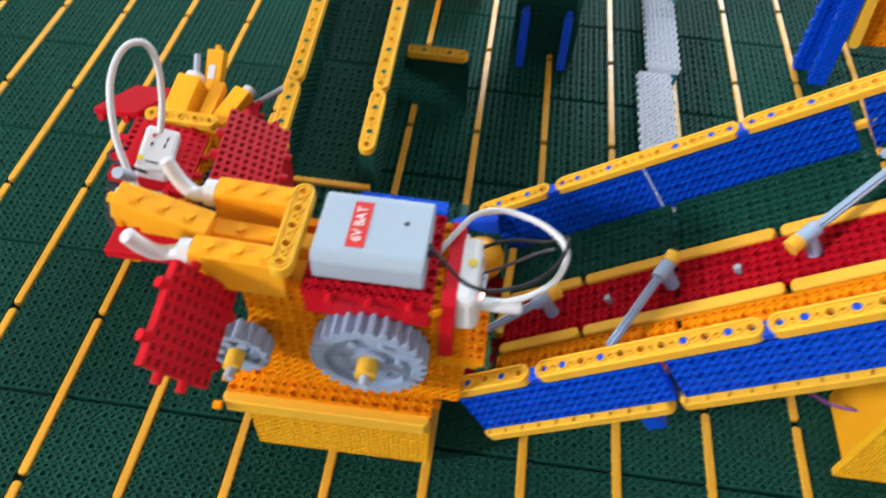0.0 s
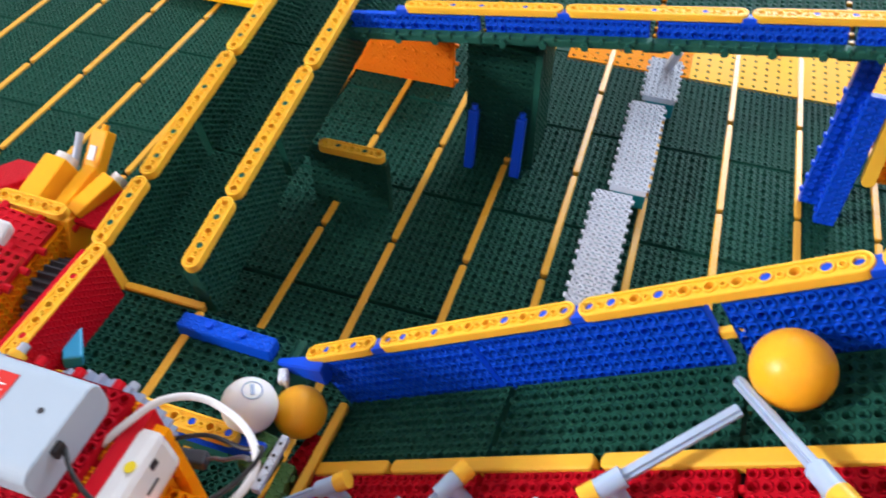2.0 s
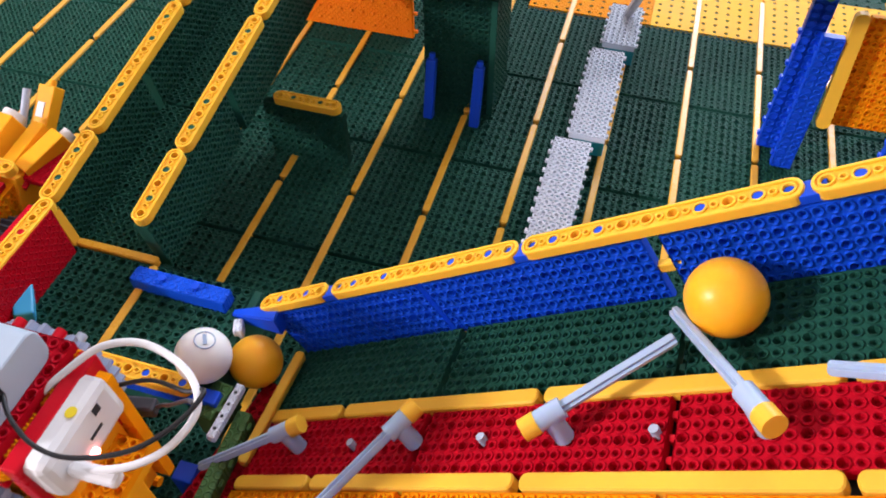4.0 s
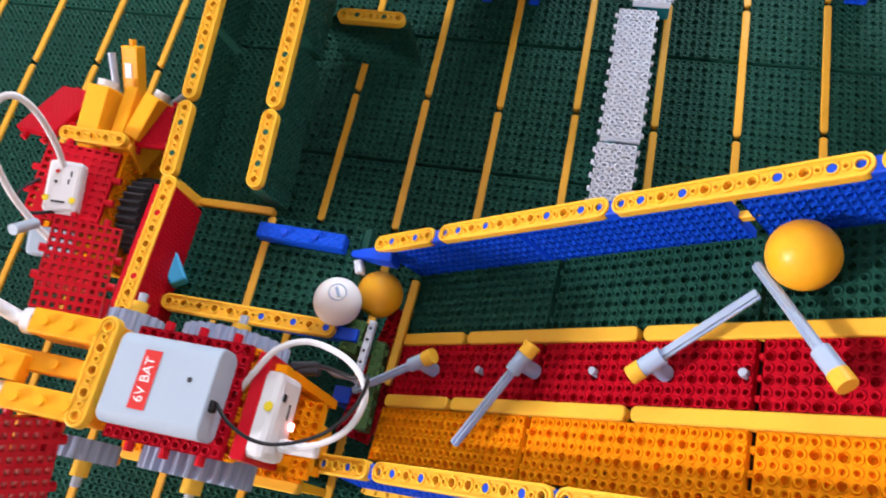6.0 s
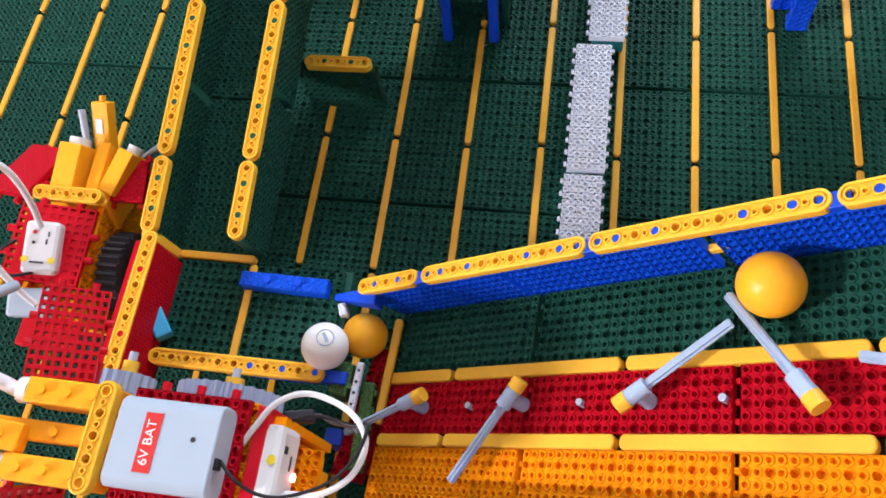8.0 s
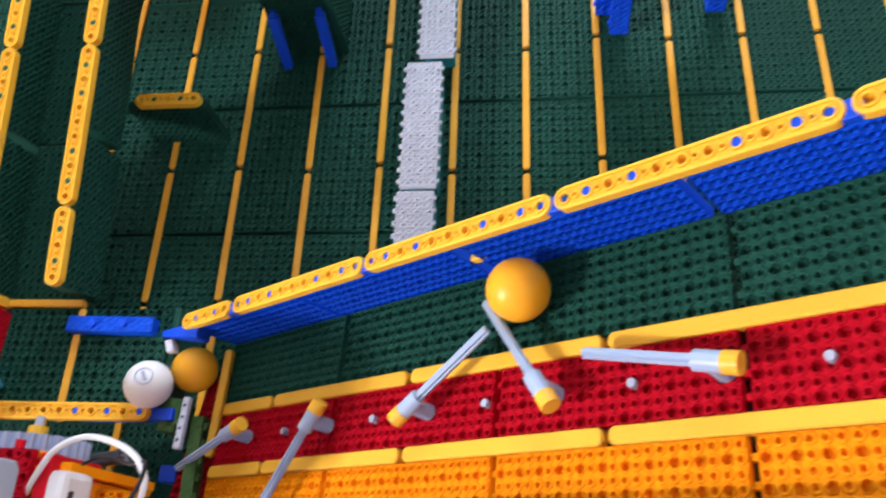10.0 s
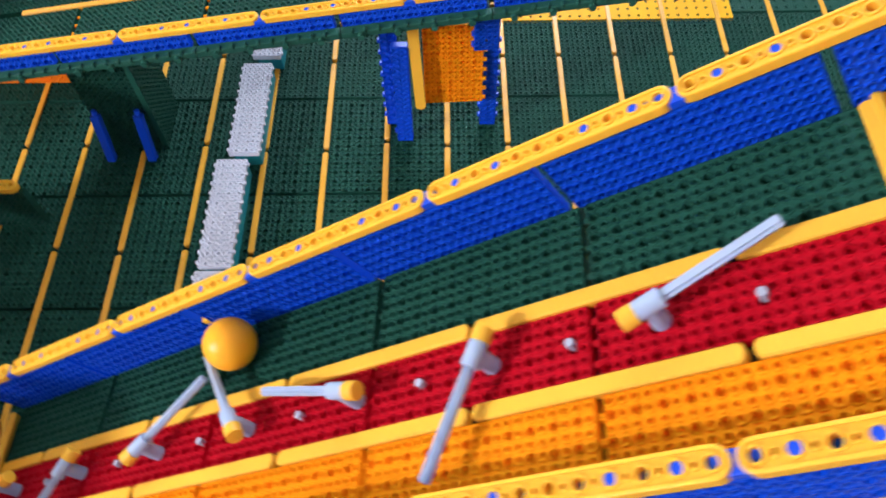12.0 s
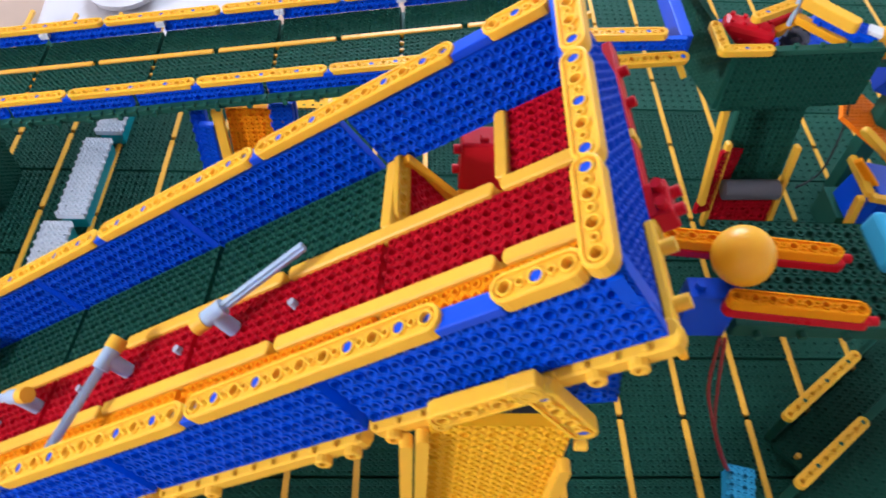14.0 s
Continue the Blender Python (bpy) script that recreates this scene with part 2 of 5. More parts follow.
def part(name, shape, mat, parent=None, label="", at=None, smooth=False, scale=None):
    """Links a bmesh or mesh as one object under a thing or a part; at: its pose in the parent."""
    if isinstance(shape, bmesh.types.BMesh):
        me = bpy.data.meshes.new(name)
        shape.to_mesh(me)
        shape.free()
    else:
        me = shape
    key = (me.name, mat.name)
    if me.materials and me.materials[0] is not mat:
        if key not in MESHES:
            MESHES[key] = me.copy()
            MESHES[key].materials.clear()
            MESHES[key].materials.append(mat)
        me = MESHES[key]
    elif not me.materials:
        me.materials.append(mat)
    if smooth:
        me.shade_smooth()
    ob = new(name, me)
    if parent is not None:
        ob.parent = parent
    m = at if at is not None else Matrix.Identity(4)
    if scale is not None:
        m = m @ Matrix.Diagonal((*scale, 1))
    ob.matrix_basis = m
    if label:
        ob["label"] = label
    return ob


def thing(name, label, category, m=None, group="", kind=""):
    ob = new(name)
    ob.empty_display_size = 0.02
    if m is not None:
        ob.matrix_basis = m
    return tagged(ob, label, category, group, kind)


def move(x, y, z):
    return Matrix.Translation((x, y, z))


def axes(origin, ex, ey):
    """A pose whose x and y axes run along ex and ey."""
    ex, ey = Vector(ex).normalized(), Vector(ey)
    ez = ex.cross(ey).normalized()
    ey = ez.cross(ex)
    m = Matrix((ex, ey, ez)).transposed().to_4x4()
    return Matrix.Translation(origin) @ m


PEG = mesh_from(*(lambda n: ([(0.0025 * math.cos(2 * math.pi * i / n), 0.0025 * math.sin(2 * math.pi * i / n), 0) for i in range(n)] + [(0.0025 * math.cos(2 * math.pi * i / n), 0.0025 * math.sin(2 * math.pi * i / n), -0.004) for i in range(n)],
                               [tuple(range(n))] + [(i, i + n, (i + 1) % n + n, (i + 1) % n) for i in range(n)]))(8), "peg")


def beam(parent, n, at, mat=None, pegs=(), peg_mat=None, thick=0.0075, scale=None, width=0.012, name="beam"):
    ob = part(name, beam_mesh(n, thick, width), mat or BEAM, parent, "", at, scale=scale)
    for k in pegs:
        part("peg", PEG, peg_mat or BLUE_BAR, ob, "", move((k + .5) * U, 0, -0.0007))
    return ob


def studs(parent, n, step, at, mat, r=0.0026, length=0.004):
    """Round connector studs in a row along +x, pointing along +z of the pose."""
    bm = rod_bm(r, length, 8)
    me = bpy.data.meshes.new("stud")
    bm.to_mesh(me)
    bm.free()
    me.materials.append(mat)
    for k in range(n):
        part("stud", me, mat, parent, "", at @ move(k * step, 0, 0))


# the room round the model
def wall_with_opening(name, m, w, h, ox, oz, ow, oh, mat):
    """A wall in its own x z plane, 0.12 thick, with one opening."""
    bm = bmesh.new()
    for x0, x1, z0, z1 in ((-w / 2, ox - ow / 2, 0, h), (ox + ow / 2, w / 2, 0, h), (ox - ow / 2, ox + ow / 2, 0, oz - oh / 2), (ox - ow / 2, ox + ow / 2, oz + oh / 2, h)):
        r = bmesh.ops.create_cube(bm, size=1)
        bmesh.ops.scale(bm, vec=(x1 - x0, 0.12, z1 - z0), verts=r["verts"])
        bmesh.ops.translate(bm, vec=((x0 + x1) / 2, 0.06, (z0 + z1) / 2), verts=r["verts"])
    ob = part(name, bm, mat)
    ob.matrix_basis = m
    return tagged(ob, "plain off-white painted room wall", "wall", kind="structure")


PAINT = plastic("off_white_paint", (0.74, 0.74, 0.73), 0.8, False, 0.04)
CARPET = plastic("beige_floor", (0.42, 0.30, 0.23), 0.85, False, 0.15)
RZ = -0.05
wall_with_opening("wall_west", pose(-4.4, -1.0, RZ, 0, 0, 90), 7.6, 2.8, -1.45, 2.2, 1.0, 1.0, PAINT)
wall_with_opening("wall_north", pose(-0.8, 2.7, RZ), 7.4, 2.8, 1.35, 1.6, 1.7, 1.4, PAINT)
bm = box_bm(7.4, 0.12, 2.8, 0)
tagged(part("wall_south", bm, PAINT, None, "", move(-0.8, -4.7, RZ + 1.4)), "plain off-white painted room wall", "wall", kind="structure")
bm = box_bm(0.12, 7.6, 2.8, 0)
tagged(part("wall_east", bm, PAINT, None, "", move(2.86, -1.0, RZ + 1.4)), "plain off-white painted room wall", "wall", kind="structure")
bm = box_bm(7.6, 7.8, 0.1, 0)
tagged(part("ceiling", bm, PAINT, None, "", move(-0.8, -1.0, RZ + 2.85)), "plain white room ceiling", "ceiling", kind="structure")
bm = box_bm(7.6, 7.8, 0.1, 0)
tagged(part("ground", bm, CARPET, None, "", move(-0.8, -1.0, RZ - 0.05)), "beige room floor under the model", "floor", kind="structure")

# a white cloth and a shallow tray on the room's floor behind the model
CLOTH = plastic("white_cloth", (0.56, 0.53, 0.55), 0.9, False, 0.05, spec=0.05)
bm = bmesh.new()
bmesh.ops.create_grid(bm, x_segments=30, y_segments=30, size=0.5)
for q in bm.verts:
    x, y = q.co.x, q.co.y
    q.co.z = 0.006 + 0.0035 * math.sin(11 * x + 4 * y) + 0.003 * math.sin(7 * y - 9 * x)
    q.co.x = x * 0.36 - 0.10 * (y + 0.5)
bmesh.ops.solidify(bm, geom=bm.faces[:], thickness=0.002)
tagged(part("white_cloth", bm, CLOTH, None, "", move(0.165, 1.02, RZ), True), "white cloth spread on the floor behind the model", "cloth")
tray = thing("white_tray", "shallow round white tray on the cloth", "tray", move(0.10, 0.64, RZ + 0.013))
part("dish", rod_bm(0.050, 0.012, 32, 0.056), CLOTH, tray)
part("knob", rod_bm(0.010, 0.030, 16, 0.008), CLOTH, tray, "", move(0, 0, 0.011))

# the green base of the model: plates between yellow strips
COL0, COL1 = -10, 22
ROW0, ROW1 = -4, 3
base = thing("floor", "dark green perforated base plates with yellow strips between", "base", kind="structure")
bm = box_bm((COL1 - COL0 + 1) * 0.066 + 0.08, (ROW1 - ROW0 + 1) * 0.132 + 0.02, 0.03, 0.002)
part("underlay", bm, GREEN_BAR, base, "", move((COL0 + COL1 + 1) / 2 * 0.066 - 0.02, (ROW0 + ROW1) / 2 * 0.132, -0.0225))
part("underlay", box_bm((COL1 - 11) * 0.066 + 0.02, 0.26, 0.03, 0.002), GREEN_BAR, base, "", move((COL1 + 11) / 2 * 0.066, (ROW1 + 0.5) * 0.132 + 0.142, -0.0225))


bm = box_bm(0.003, 0.005, 0.004, 0.0006, 1)
TOOTH = bpy.data.meshes.new("tooth")
bm.to_mesh(TOOTH)
bm.free()
bm = box_bm(0.0045, 0.0034, 0.0034, 0.0005, 1)
PIN_SMALL = bpy.data.meshes.new("pin")
bm.to_mesh(PIN_SMALL)
bm.free()

bm = rod_bm(0.0028, 0.005, 8)
STUD = bpy.data.meshes.new("stud")
bm.to_mesh(STUD)
bm.free()

# the inclined lift: its own frame runs along the slope
LIFT = pose(0.0617, 0, 0.1118, 0, -34.57, 0) @ Matrix.Translation((0.0112, 0, 0)) @ Matrix.Diagonal((0.9755, 1, 1, 1))
lift = thing("ball_lift", "sloping ball lift trough with blue walls and striped floor", "ball lift", LIFT)
SEAM0, PITCH = -0.0655, 0.131
LEAN_F = 0.08


def floor_h(y):
    return -0.0425 + (-0.172 - y) * LEAN_F


def lift_plate(k, y0, rows, mat, s0=None, cells=11):
    s0 = SEAM0 + k * PITCH + 0.002 if s0 is None else s0
    sc = (0.127 if k < 5 or cells < 11 else 0.1185) / (11 * U)
    y1 = y0 - rows * U
    m = axes((s0, y1, floor_h(y1)), (1, 0, 0), (0, 1, -LEAN_F))
    return part("plate", plate_mesh(cells, rows), mat, lift, "", m, scale=(sc, 1, 1))


for k in range(6):
    if k < 5:
        lift_plate(k, -0.1715, 4, GREEN)
    lift_plate(k, -0.2275, 3, RED)
    lift_plate(k, -0.2725, 3, ORANGE)
lift_plate(5, -0.1715, 4, RED, 0.6605, 4)
for k in range(-1, 6):
    for y in (-0.2235, -0.2680):
        s = max(k * PITCH + 0.0015, -0.062)
        e = min((k + 1) * PITCH - 0.0015, 0.70)
        if e - s > 0.02:
            part("strip", bar_mesh(e - s, 0.0085, 0.006), YELLOW, lift, "", axes((s, y, floor_h(y) + 0.0022), (1, 0, 0), (0, 1, -LEAN_F)))
# cross bars at the drop hole
part("strip", bar_mesh(0.049, 0.007, 0.012), YELLOW, lift, "", axes((0.5905, -0.2205, floor_h(-0.22) + 0.003), (0, 1, -LEAN_F), (-1, 0, 0)))
part("strip", bar_mesh(0.049, 0.007, 0.008), YELLOW, lift, "", axes((0.6580, -0.2205, floor_h(-0.22) + 0.003), (0, 1, -LEAN_F), (-1, 0, 0)))
# walls: the two sides sag a little differently along the slope
def far_h(s):
    return 0.0028 - 0.0030 * s


def far_y(s):
    return -0.1653 + 0.0048 * s


def near_h(s):
    return 0.0118 - 0.0085 * s + 0.022 * max(0, s - 0.5) - 0.0025 * max(0, 1 - max(s, 0) / 0.35)


def near_y(s):
    return -0.3192 + 0.0023 * s + 0.008 * max(0, s - 0.5)


bm = box_bm(0.0085, 0.0075, 0.0085, 0.0012, 1)
SQUARE_STUD = bpy.data.meshes.new("stud")
bm.to_mesh(SQUARE_STUD)
bm.free()
v, f = [], []
for rr, z in ((0.0046, 0.0088), (0.0046, 0.0006), (0.0041, 0), (0.0022, 0), (0.0020, 0.005)):
    v += [(rr * math.cos(math.pi * i / 6), z, rr * math.sin(math.pi * i / 6)) for i in range(12)]
for l in range(4):
    f += [(l * 12 + i, l * 12 + (i + 1) % 12, l * 12 + 12 + (i + 1) % 12, l * 12 + 12 + i) for i in range(12)]
f.append(tuple(range(48, 60)))
SOCKET = mesh_from(v, f, "stud")
for k in range(6):
    s0 = SEAM0 + k * PITCH
    fh, nh, fy, ny = far_h(s0 + 0.06) - 0.004, near_h(s0 + 0.06) - 0.0075, far_y(s0) + 0.1635, near_y(s0) + 0.3185
    a, b = s0 + 0.0060, s0 + PITCH - 0.0050
    if k == 0:
        a = -0.062
    sc = (b - a) / (11 * U)
    sn = sc + (0.0085 / (11 * U) if k == 5 else 0)
    fa = a - 0.003 if k == 0 else s0 - (0.006 if k == 1 else 0.001 if k == 2 else 0.004)
    part("wall_plate", plate_mesh(11, 3), BLUE, lift, "", axes((fa, -0.1705 + fy, -0.0435 + fh), (1, 0.0048, -0.0030), (0, 0.05, 1)), scale=((s0 + PITCH - 0.009 - fa) / (11 * U), 1.11, 1))
    part("wall_plate", plate_mesh(11, 3), BLUE, lift, "", axes((b - 0.006 + (sn - sc) * 11 * U, -0.3135 + ny, -0.0345 + nh), (-1, 0, 0.0085), (0, 0, 1)), scale=(sn, 1, 1))
    part("wall_plate", plate_mesh(11, 3), BLUE, lift, "", axes((a - 0.006, -0.3262 + ny, -0.0370 + nh), (1, 0, -0.0085), (0, 0.125, 1)), scale=(sn + (0.0065 / (11 * U) if k < 5 else 0), 1.07, 1))
    # lower edge bars with studs
    bo = part("edge_bar", bar_mesh(PITCH - 0.004 + (0.010 if k == 5 else 0), 0.012, 0.007), YELLOW, lift, "", axes((s0 - 0.004, -0.3240 + ny, -0.0385 + nh), (1, 0, -0.0085), (0, 1, 0)))
    for j in range(11):
        part("tooth", TOOTH, YELLOW, lift, "", move(s0 - 0.0005 + j * U, -0.3282 + ny, -0.0381 + nh), scale=(0.7, 0.5, 0.5))
    if k == 1:
        part("link", box_bm(0.014, 0.004, 0.0055, 0.0008), YELLOW, lift, "yellow link in the wall joint", move(s0 + PITCH - 0.002, -0.1660 + fy, -0.024 + fh))
    for ds in (0.0065, 0.030, 0.098, 0.1145) if k > 1 else ():
        part("stud", SOCKET, YELLOW, lift, "", move(s0 + ds, -0.3335 + ny, -0.0435 + nh), scale=(0.85, 0.9, 0.85))
PEGS = (1, 3, 7, 9)
for k in range(-1, 6):
    for y, h, st, pt in ((far_y, far_h, -0.0061, 0.1326), (near_y, near_h, -0.0096, 0.1324)):
        s, n = k * pt + 0.001 + st, 11
        if k == -1:
            s, n = -0.0635 + st, 5
        if k == 5:
            s, n = 0.672, 3
        sc = (0.1305 if n == 11 else n * U) / (n * U)
        e = s + 0.13
        sl = (1, (y(e) - y(s)) / 0.13, (h(e) - h(s)) / 0.13)
        beam(lift, n, axes((s, y(s), h(s)), sl, (0, 1, 0)), None, PEGS if n == 11 else (1, 3)[:n - 2], thick=0.006 if y is far_y else 0.0075, scale=(sc, 1, 1))
    for y, h in ((far_y(k * PITCH), far_h(k * PITCH) - 0.0080), (near_y(k * PITCH), near_h((k + 1) * PITCH) - 0.0085)):
        if k < 5:
            bm = box_bm(0.034 if k == 4 else 0.018, 0.0085, 0.005, 0.0006)
            part("joint", bm, BLUE_BAR, lift, "", move((k + 1) * PITCH + (0.003 if k == 4 else -0.005), y, h + 0.0035))
# end wall
for y0, n, pg, zb in ((-0.3235, 4, (3,), 0.0125), (-0.2765, 5, (0, 2, 4), 0.0100), (-0.2145, 4, (0, 3), 0.0080)):
    beam(lift, n, axes((0.7125 + (y0 + 0.325) * 0.035, y0, zb), (0.035, 1, 0), (-1, 0.035, 0)), None, pg)
part("end_plate", plate_mesh(13, 3), BLUE, lift, "", axes((0.7075, -0.162, -0.0345), (0, -1, 0), (0, 0, 1)))
part("end_plate", plate_mesh(13, 5), BLUE, lift, "", axes((0.7165, -0.322, -0.0550), (0, 1, 0), (0, 0, 1)), scale=(1, 0.936, 1))
# underside
for k in range(1, 6):
    for y, mat in ((-0.180, GREEN_BAR), (-0.196, GREEN_BAR), (-0.212, GREEN_BAR), (-0.236, RED_BAR), (-0.247, RED_BAR), (-0.257, RED_BAR), (-0.281, ORANGE), (-0.292, ORANGE), (-0.301, ORANGE)):
        part("pin", PIN_SMALL, mat, lift, "", move(SEAM0 + k * PITCH, y, floor_h(y) - 0.0042) @ pose(0, 0, 0, 0, 90, 0))
under = box_bm(0.65, 0.10, 0.006, 0.001)
part("underside", under, DARK, lift, "", axes((0.262, -0.268, floor_h(-0.268) - 0.012), (1, 0, 0), (0, 1, -LEAN_F)))

# pins and paddles on the red strip
pin_bm = rod_bm(0.0023, 0.006, 8)
pin_me = bpy.data.meshes.new("pin")
pin_bm.to_mesh(pin_me)
pin_bm.free()
NRM = axes((0, 0, 0), (1, 0, 0), (0, 1, -LEAN_F))
for k in range(7):
    s = 0.019 + 0.0857 * k
    part("pin", pin_me, GREY, lift, "grey axle end", move(s, -0.246, floor_h(-0.246) - 0.003) @ NRM)
PAD = (200, 235, 34, 126, 168, 245, 20)
for k in range(7):
    s = -0.0225 + 0.0855 * k
    pd = part("paddle", rod_bm(0.0046, 0.014, 16), AXLE, lift, "grey rotating paddle arm with yellow collars", move(s, -0.246, floor_h(-0.246)) @ NRM @ pose(0, 0, 0, 0, 0, PAD[k]))
    part("sleeve", rod_bm(0.0047, 0.0125, 16), AXLE, pd, "", pose(-0.0055, 0, 0.0155, 0, 90, 0))
    part("collar", rod_bm(0.0051, 0.0075, 16), YELLOW, pd, "yellow collar", pose(-0.0130, 0, 0.0155, 0, 90, 0))
    part("rod", cross_bm(0.0026, 0.062), AXLE, pd, "pale blue cross-shaped axle", pose(0.0, 0, 0.0155, 0, 90, 0) @ pose(0, 0, 0, 0, 0, 20))


def tube_bm(points, r, n=10, steps=8):
    """A round tube swept along a smooth line through the points."""
    P = [Vector(p) for p in points]
    line = []
    for i in range(len(P) - 1):
        p0, p1, p2, p3 = P[max(i - 1, 0)], P[i], P[i + 1], P[min(i + 2, len(P) - 1)]
        for k in range(steps):
            t = k / steps
            line.append(0.5 * ((2 * p1) + (p2 - p0) * t + (2 * p0 - 5 * p1 + 4 * p2 - p3) * t * t + (3 * p1 - p0 - 3 * p2 + p3) * t ** 3))
    line.append(P[-1])
    bm = bmesh.new()
    rings = []
    up = Vector((0.3, 0.2, 1)).normalized()
    for i, p in enumerate(line):
        d = (line[min(i + 1, len(line) - 1)] - line[max(i - 1, 0)]).normalized()
        a = d.cross(up).normalized()
        b = a.cross(d)
        up = b
        rings.append([bm.verts.new(p + r * (math.cos(2 * math.pi * k / n) * a + math.sin(2 * math.pi * k / n) * b)) for k in range(n)])
    for q, w in zip(rings, rings[1:]):
        for k in range(n):
            bm.faces.new((q[k], q[(k + 1) % n], w[(k + 1) % n], w[k]))
    bm.faces.new(rings[0][::-1])
    bm.faces.new(rings[-1])
    return bm


# the side channel that slopes down towards the platform
CH = axes((-0.004, -0.149, 0.113), (0, 1, 0.146), (-1, 0, 0))
channel = thing("ball_channel", "dark green sloping ball channel with yellow beams along its walls", "ball channel", CH)
for y in (0.139, 0.071):
    beam(channel, 5, axes((0.001, y, 0), (1, 0, 0), (0, 1, 0)), None, (1, 3), GREEN_BAR)
    for k in range(3):
        beam(channel, 11, axes((0.0625 + 0.133 * k, y, 0), (1, 0, 0), (0, 1, 0)), None, (1, 3, 7, 9), GREEN_BAR)
    for k in range(3):
        a = (0.0, 0.127, 0.259)[k]
        n = (10, 11, 11)[k]
        part("wall_plate", plate_mesh(n, 4, 1), GREEN, channel, "", axes((a + 0.001, y - 0.005, -0.0555), (1, 0, 0), (0, 0, 1)))
        part("wall_plate", plate_mesh(n, 4, 1), GREEN, channel, "", axes((a + 0.001 + n * U, y + 0.005, -0.0555), (-1, 0, 0), (0, 0, 1)))
for k in range(3):
    a = (0.0, 0.132, 0.264)[k]
    part("floor_plate", plate_mesh(11, 5, 1), GREEN, channel, "", axes((a, 0.075, -0.047), (1, 0, 0), (0, 1, 0)), scale=(0.985, 1, 1))

def wedge_bm(length, width, height):
    """A block that narrows to a thin edge towards -x."""
    bm = box_bm(length, width, height, 0)
    for v in bm.verts:
        if v.co.x < 0:
            v.co.y *= 0.35
            v.co.z = v.co.z * 0.45 - height * 0.1
    bmesh.ops.bevel(bm, geom=bm.edges[:], offset=0.0008, segments=2, affect='EDGES')
    return bm


# the platform where balls wait
PZ = 0.0725
platform = thing("ball_platform", "raised green platform with yellow strips and a red side wall", "platform", move(0.003, 0, 0))
part("floor_plate", plate_mesh(7, 5, 2), GREEN, platform, "", axes((-0.0722, -0.152, PZ), (0, -1, 0), (1, 0, 0)), scale=(1, 1.15, 1))
part("floor_plate", plate_mesh(7, 5, 2), GREEN, platform, "", axes((-0.1385, -0.152, PZ), (0, -1, 0), (1, 0, 0)))
part("strip", bar_mesh(0.085, 0.006, 0.006), STRIP, platform, "", axes((-0.0755, -0.152, PZ + 0.001), (0, -1, 0), (1, 0, 0)))
part("strip", bar_mesh(0.062, 0.006, 0.006), STRIP, platform, "", axes((-0.138, -0.1475, PZ + 0.001), (1, 0, 0), (0, 1, 0)))
part("side_wall", plate_mesh(8, 4, 1), RED, platform, "red side wall", axes((-0.139, -0.156, PZ - 0.006), (0, -1, 0), (0, 0, 1)))
part("side_wall_back", plate_mesh(8, 4, 0), RED, platform, "red side wall", axes((-0.145, -0.252, PZ - 0.006), (0, 1, 0), (0, 0, 1)))
beam(platform, 9, axes((-0.140, -0.148, 0.116), (0, -1, 0), (1, 0, 0)), None, (2, 6), RED_BAR)
part("corner_bar", bar_mesh(0.05, 0.008, 0.008), YELLOW, platform, "", axes((-0.142, -0.148, 0.112), (0.1, 0, -1), (0, 1, 0)))
beam(platform, 11, axes((-0.134, -0.2315, PZ + 0.012), (1, 0, 0), (0, 1, 0)), None, (6, 8, 10))
part("bar", box_bm(0.075, 0.009, 0.012, 0.001), BLUE_BAR, platform, "blue block", move(-0.025, -0.2315, PZ - 0.002))
part("bar", box_bm(0.068, 0.012, 0.012, 0.0012), BLUE, platform, "blue guide block", pose(-0.046, -0.167, PZ + 0.004, 0, 0, -1))
studs(platform, 2, 0.024, move(-0.058, -0.167, PZ + 0.0095), BLUE_BAR, 0.0026, 0.003)
part("wedge", wedge_bm(0.036, 0.013, 0.016), BLUE_BAR, platform, "blue wedge block", pose(0.010, -0.172, PZ + 0.003, 0, -12, 0))
part("bar", box_bm(0.012, 0.08, 0.03, 0.001), GREEN_BAR, platform, "green edge bar", move(-0.004, -0.19, PZ - 0.018))
part("gutter", plate_mesh(2, 8, 2), RED, platform, "red gutter floor", axes((0.006, -0.294, 0.049), (1, -0.2, 0), (0.2, 1, 0)))
part("gutter_block", box_bm(0.020, 0.085, 0.030, 0.001), RED_BAR, platform, "red gutter block", pose(0.024, -0.245, 0.026, 0, 0, -11))
part("foot_strip", bar_mesh(0.078, 0.006, 0.006), YELLOW, platform, "yellow strip", axes((0.0405, -0.180, 0.061), (-0.06, -1, -0.02), (1, 0, 0)))
gd = part("guide", box_bm(0.013, 0.024, 0.026, 0.001), LIME, platform, "moss green guide block", pose(0.008, -0.231, 0.059, 0, 0, -8))
studs(gd, 2, 0.008, move(0, -0.004, 0.0125), LIME, 0.0022, 0.002)
gd = part("guide", box_bm(0.009, 0.062, 0.014, 0.001), LIME, platform, "moss green guide bar", pose(0.0265, -0.261, 0.058, 0, 0, 0))
for k in range(5):
    part("tooth", TOOTH, LIME, gd, "", move(0.0048, -0.024 + k * U, 0.002))
ln = part("linkage", box_bm(0.005, 0.036, 0.006, 0.0008), WHITE_PL, platform, "white perforated linkage bar", pose(0.020, -0.237, 0.073, 0, 0, -3))
for k in range(4):
    part("hole_mark", rod_bm(0.0011, 0.0003, 8), PRINT_DARK, ln, "", move(0, -0.012 + k * 0.008, 0.003))
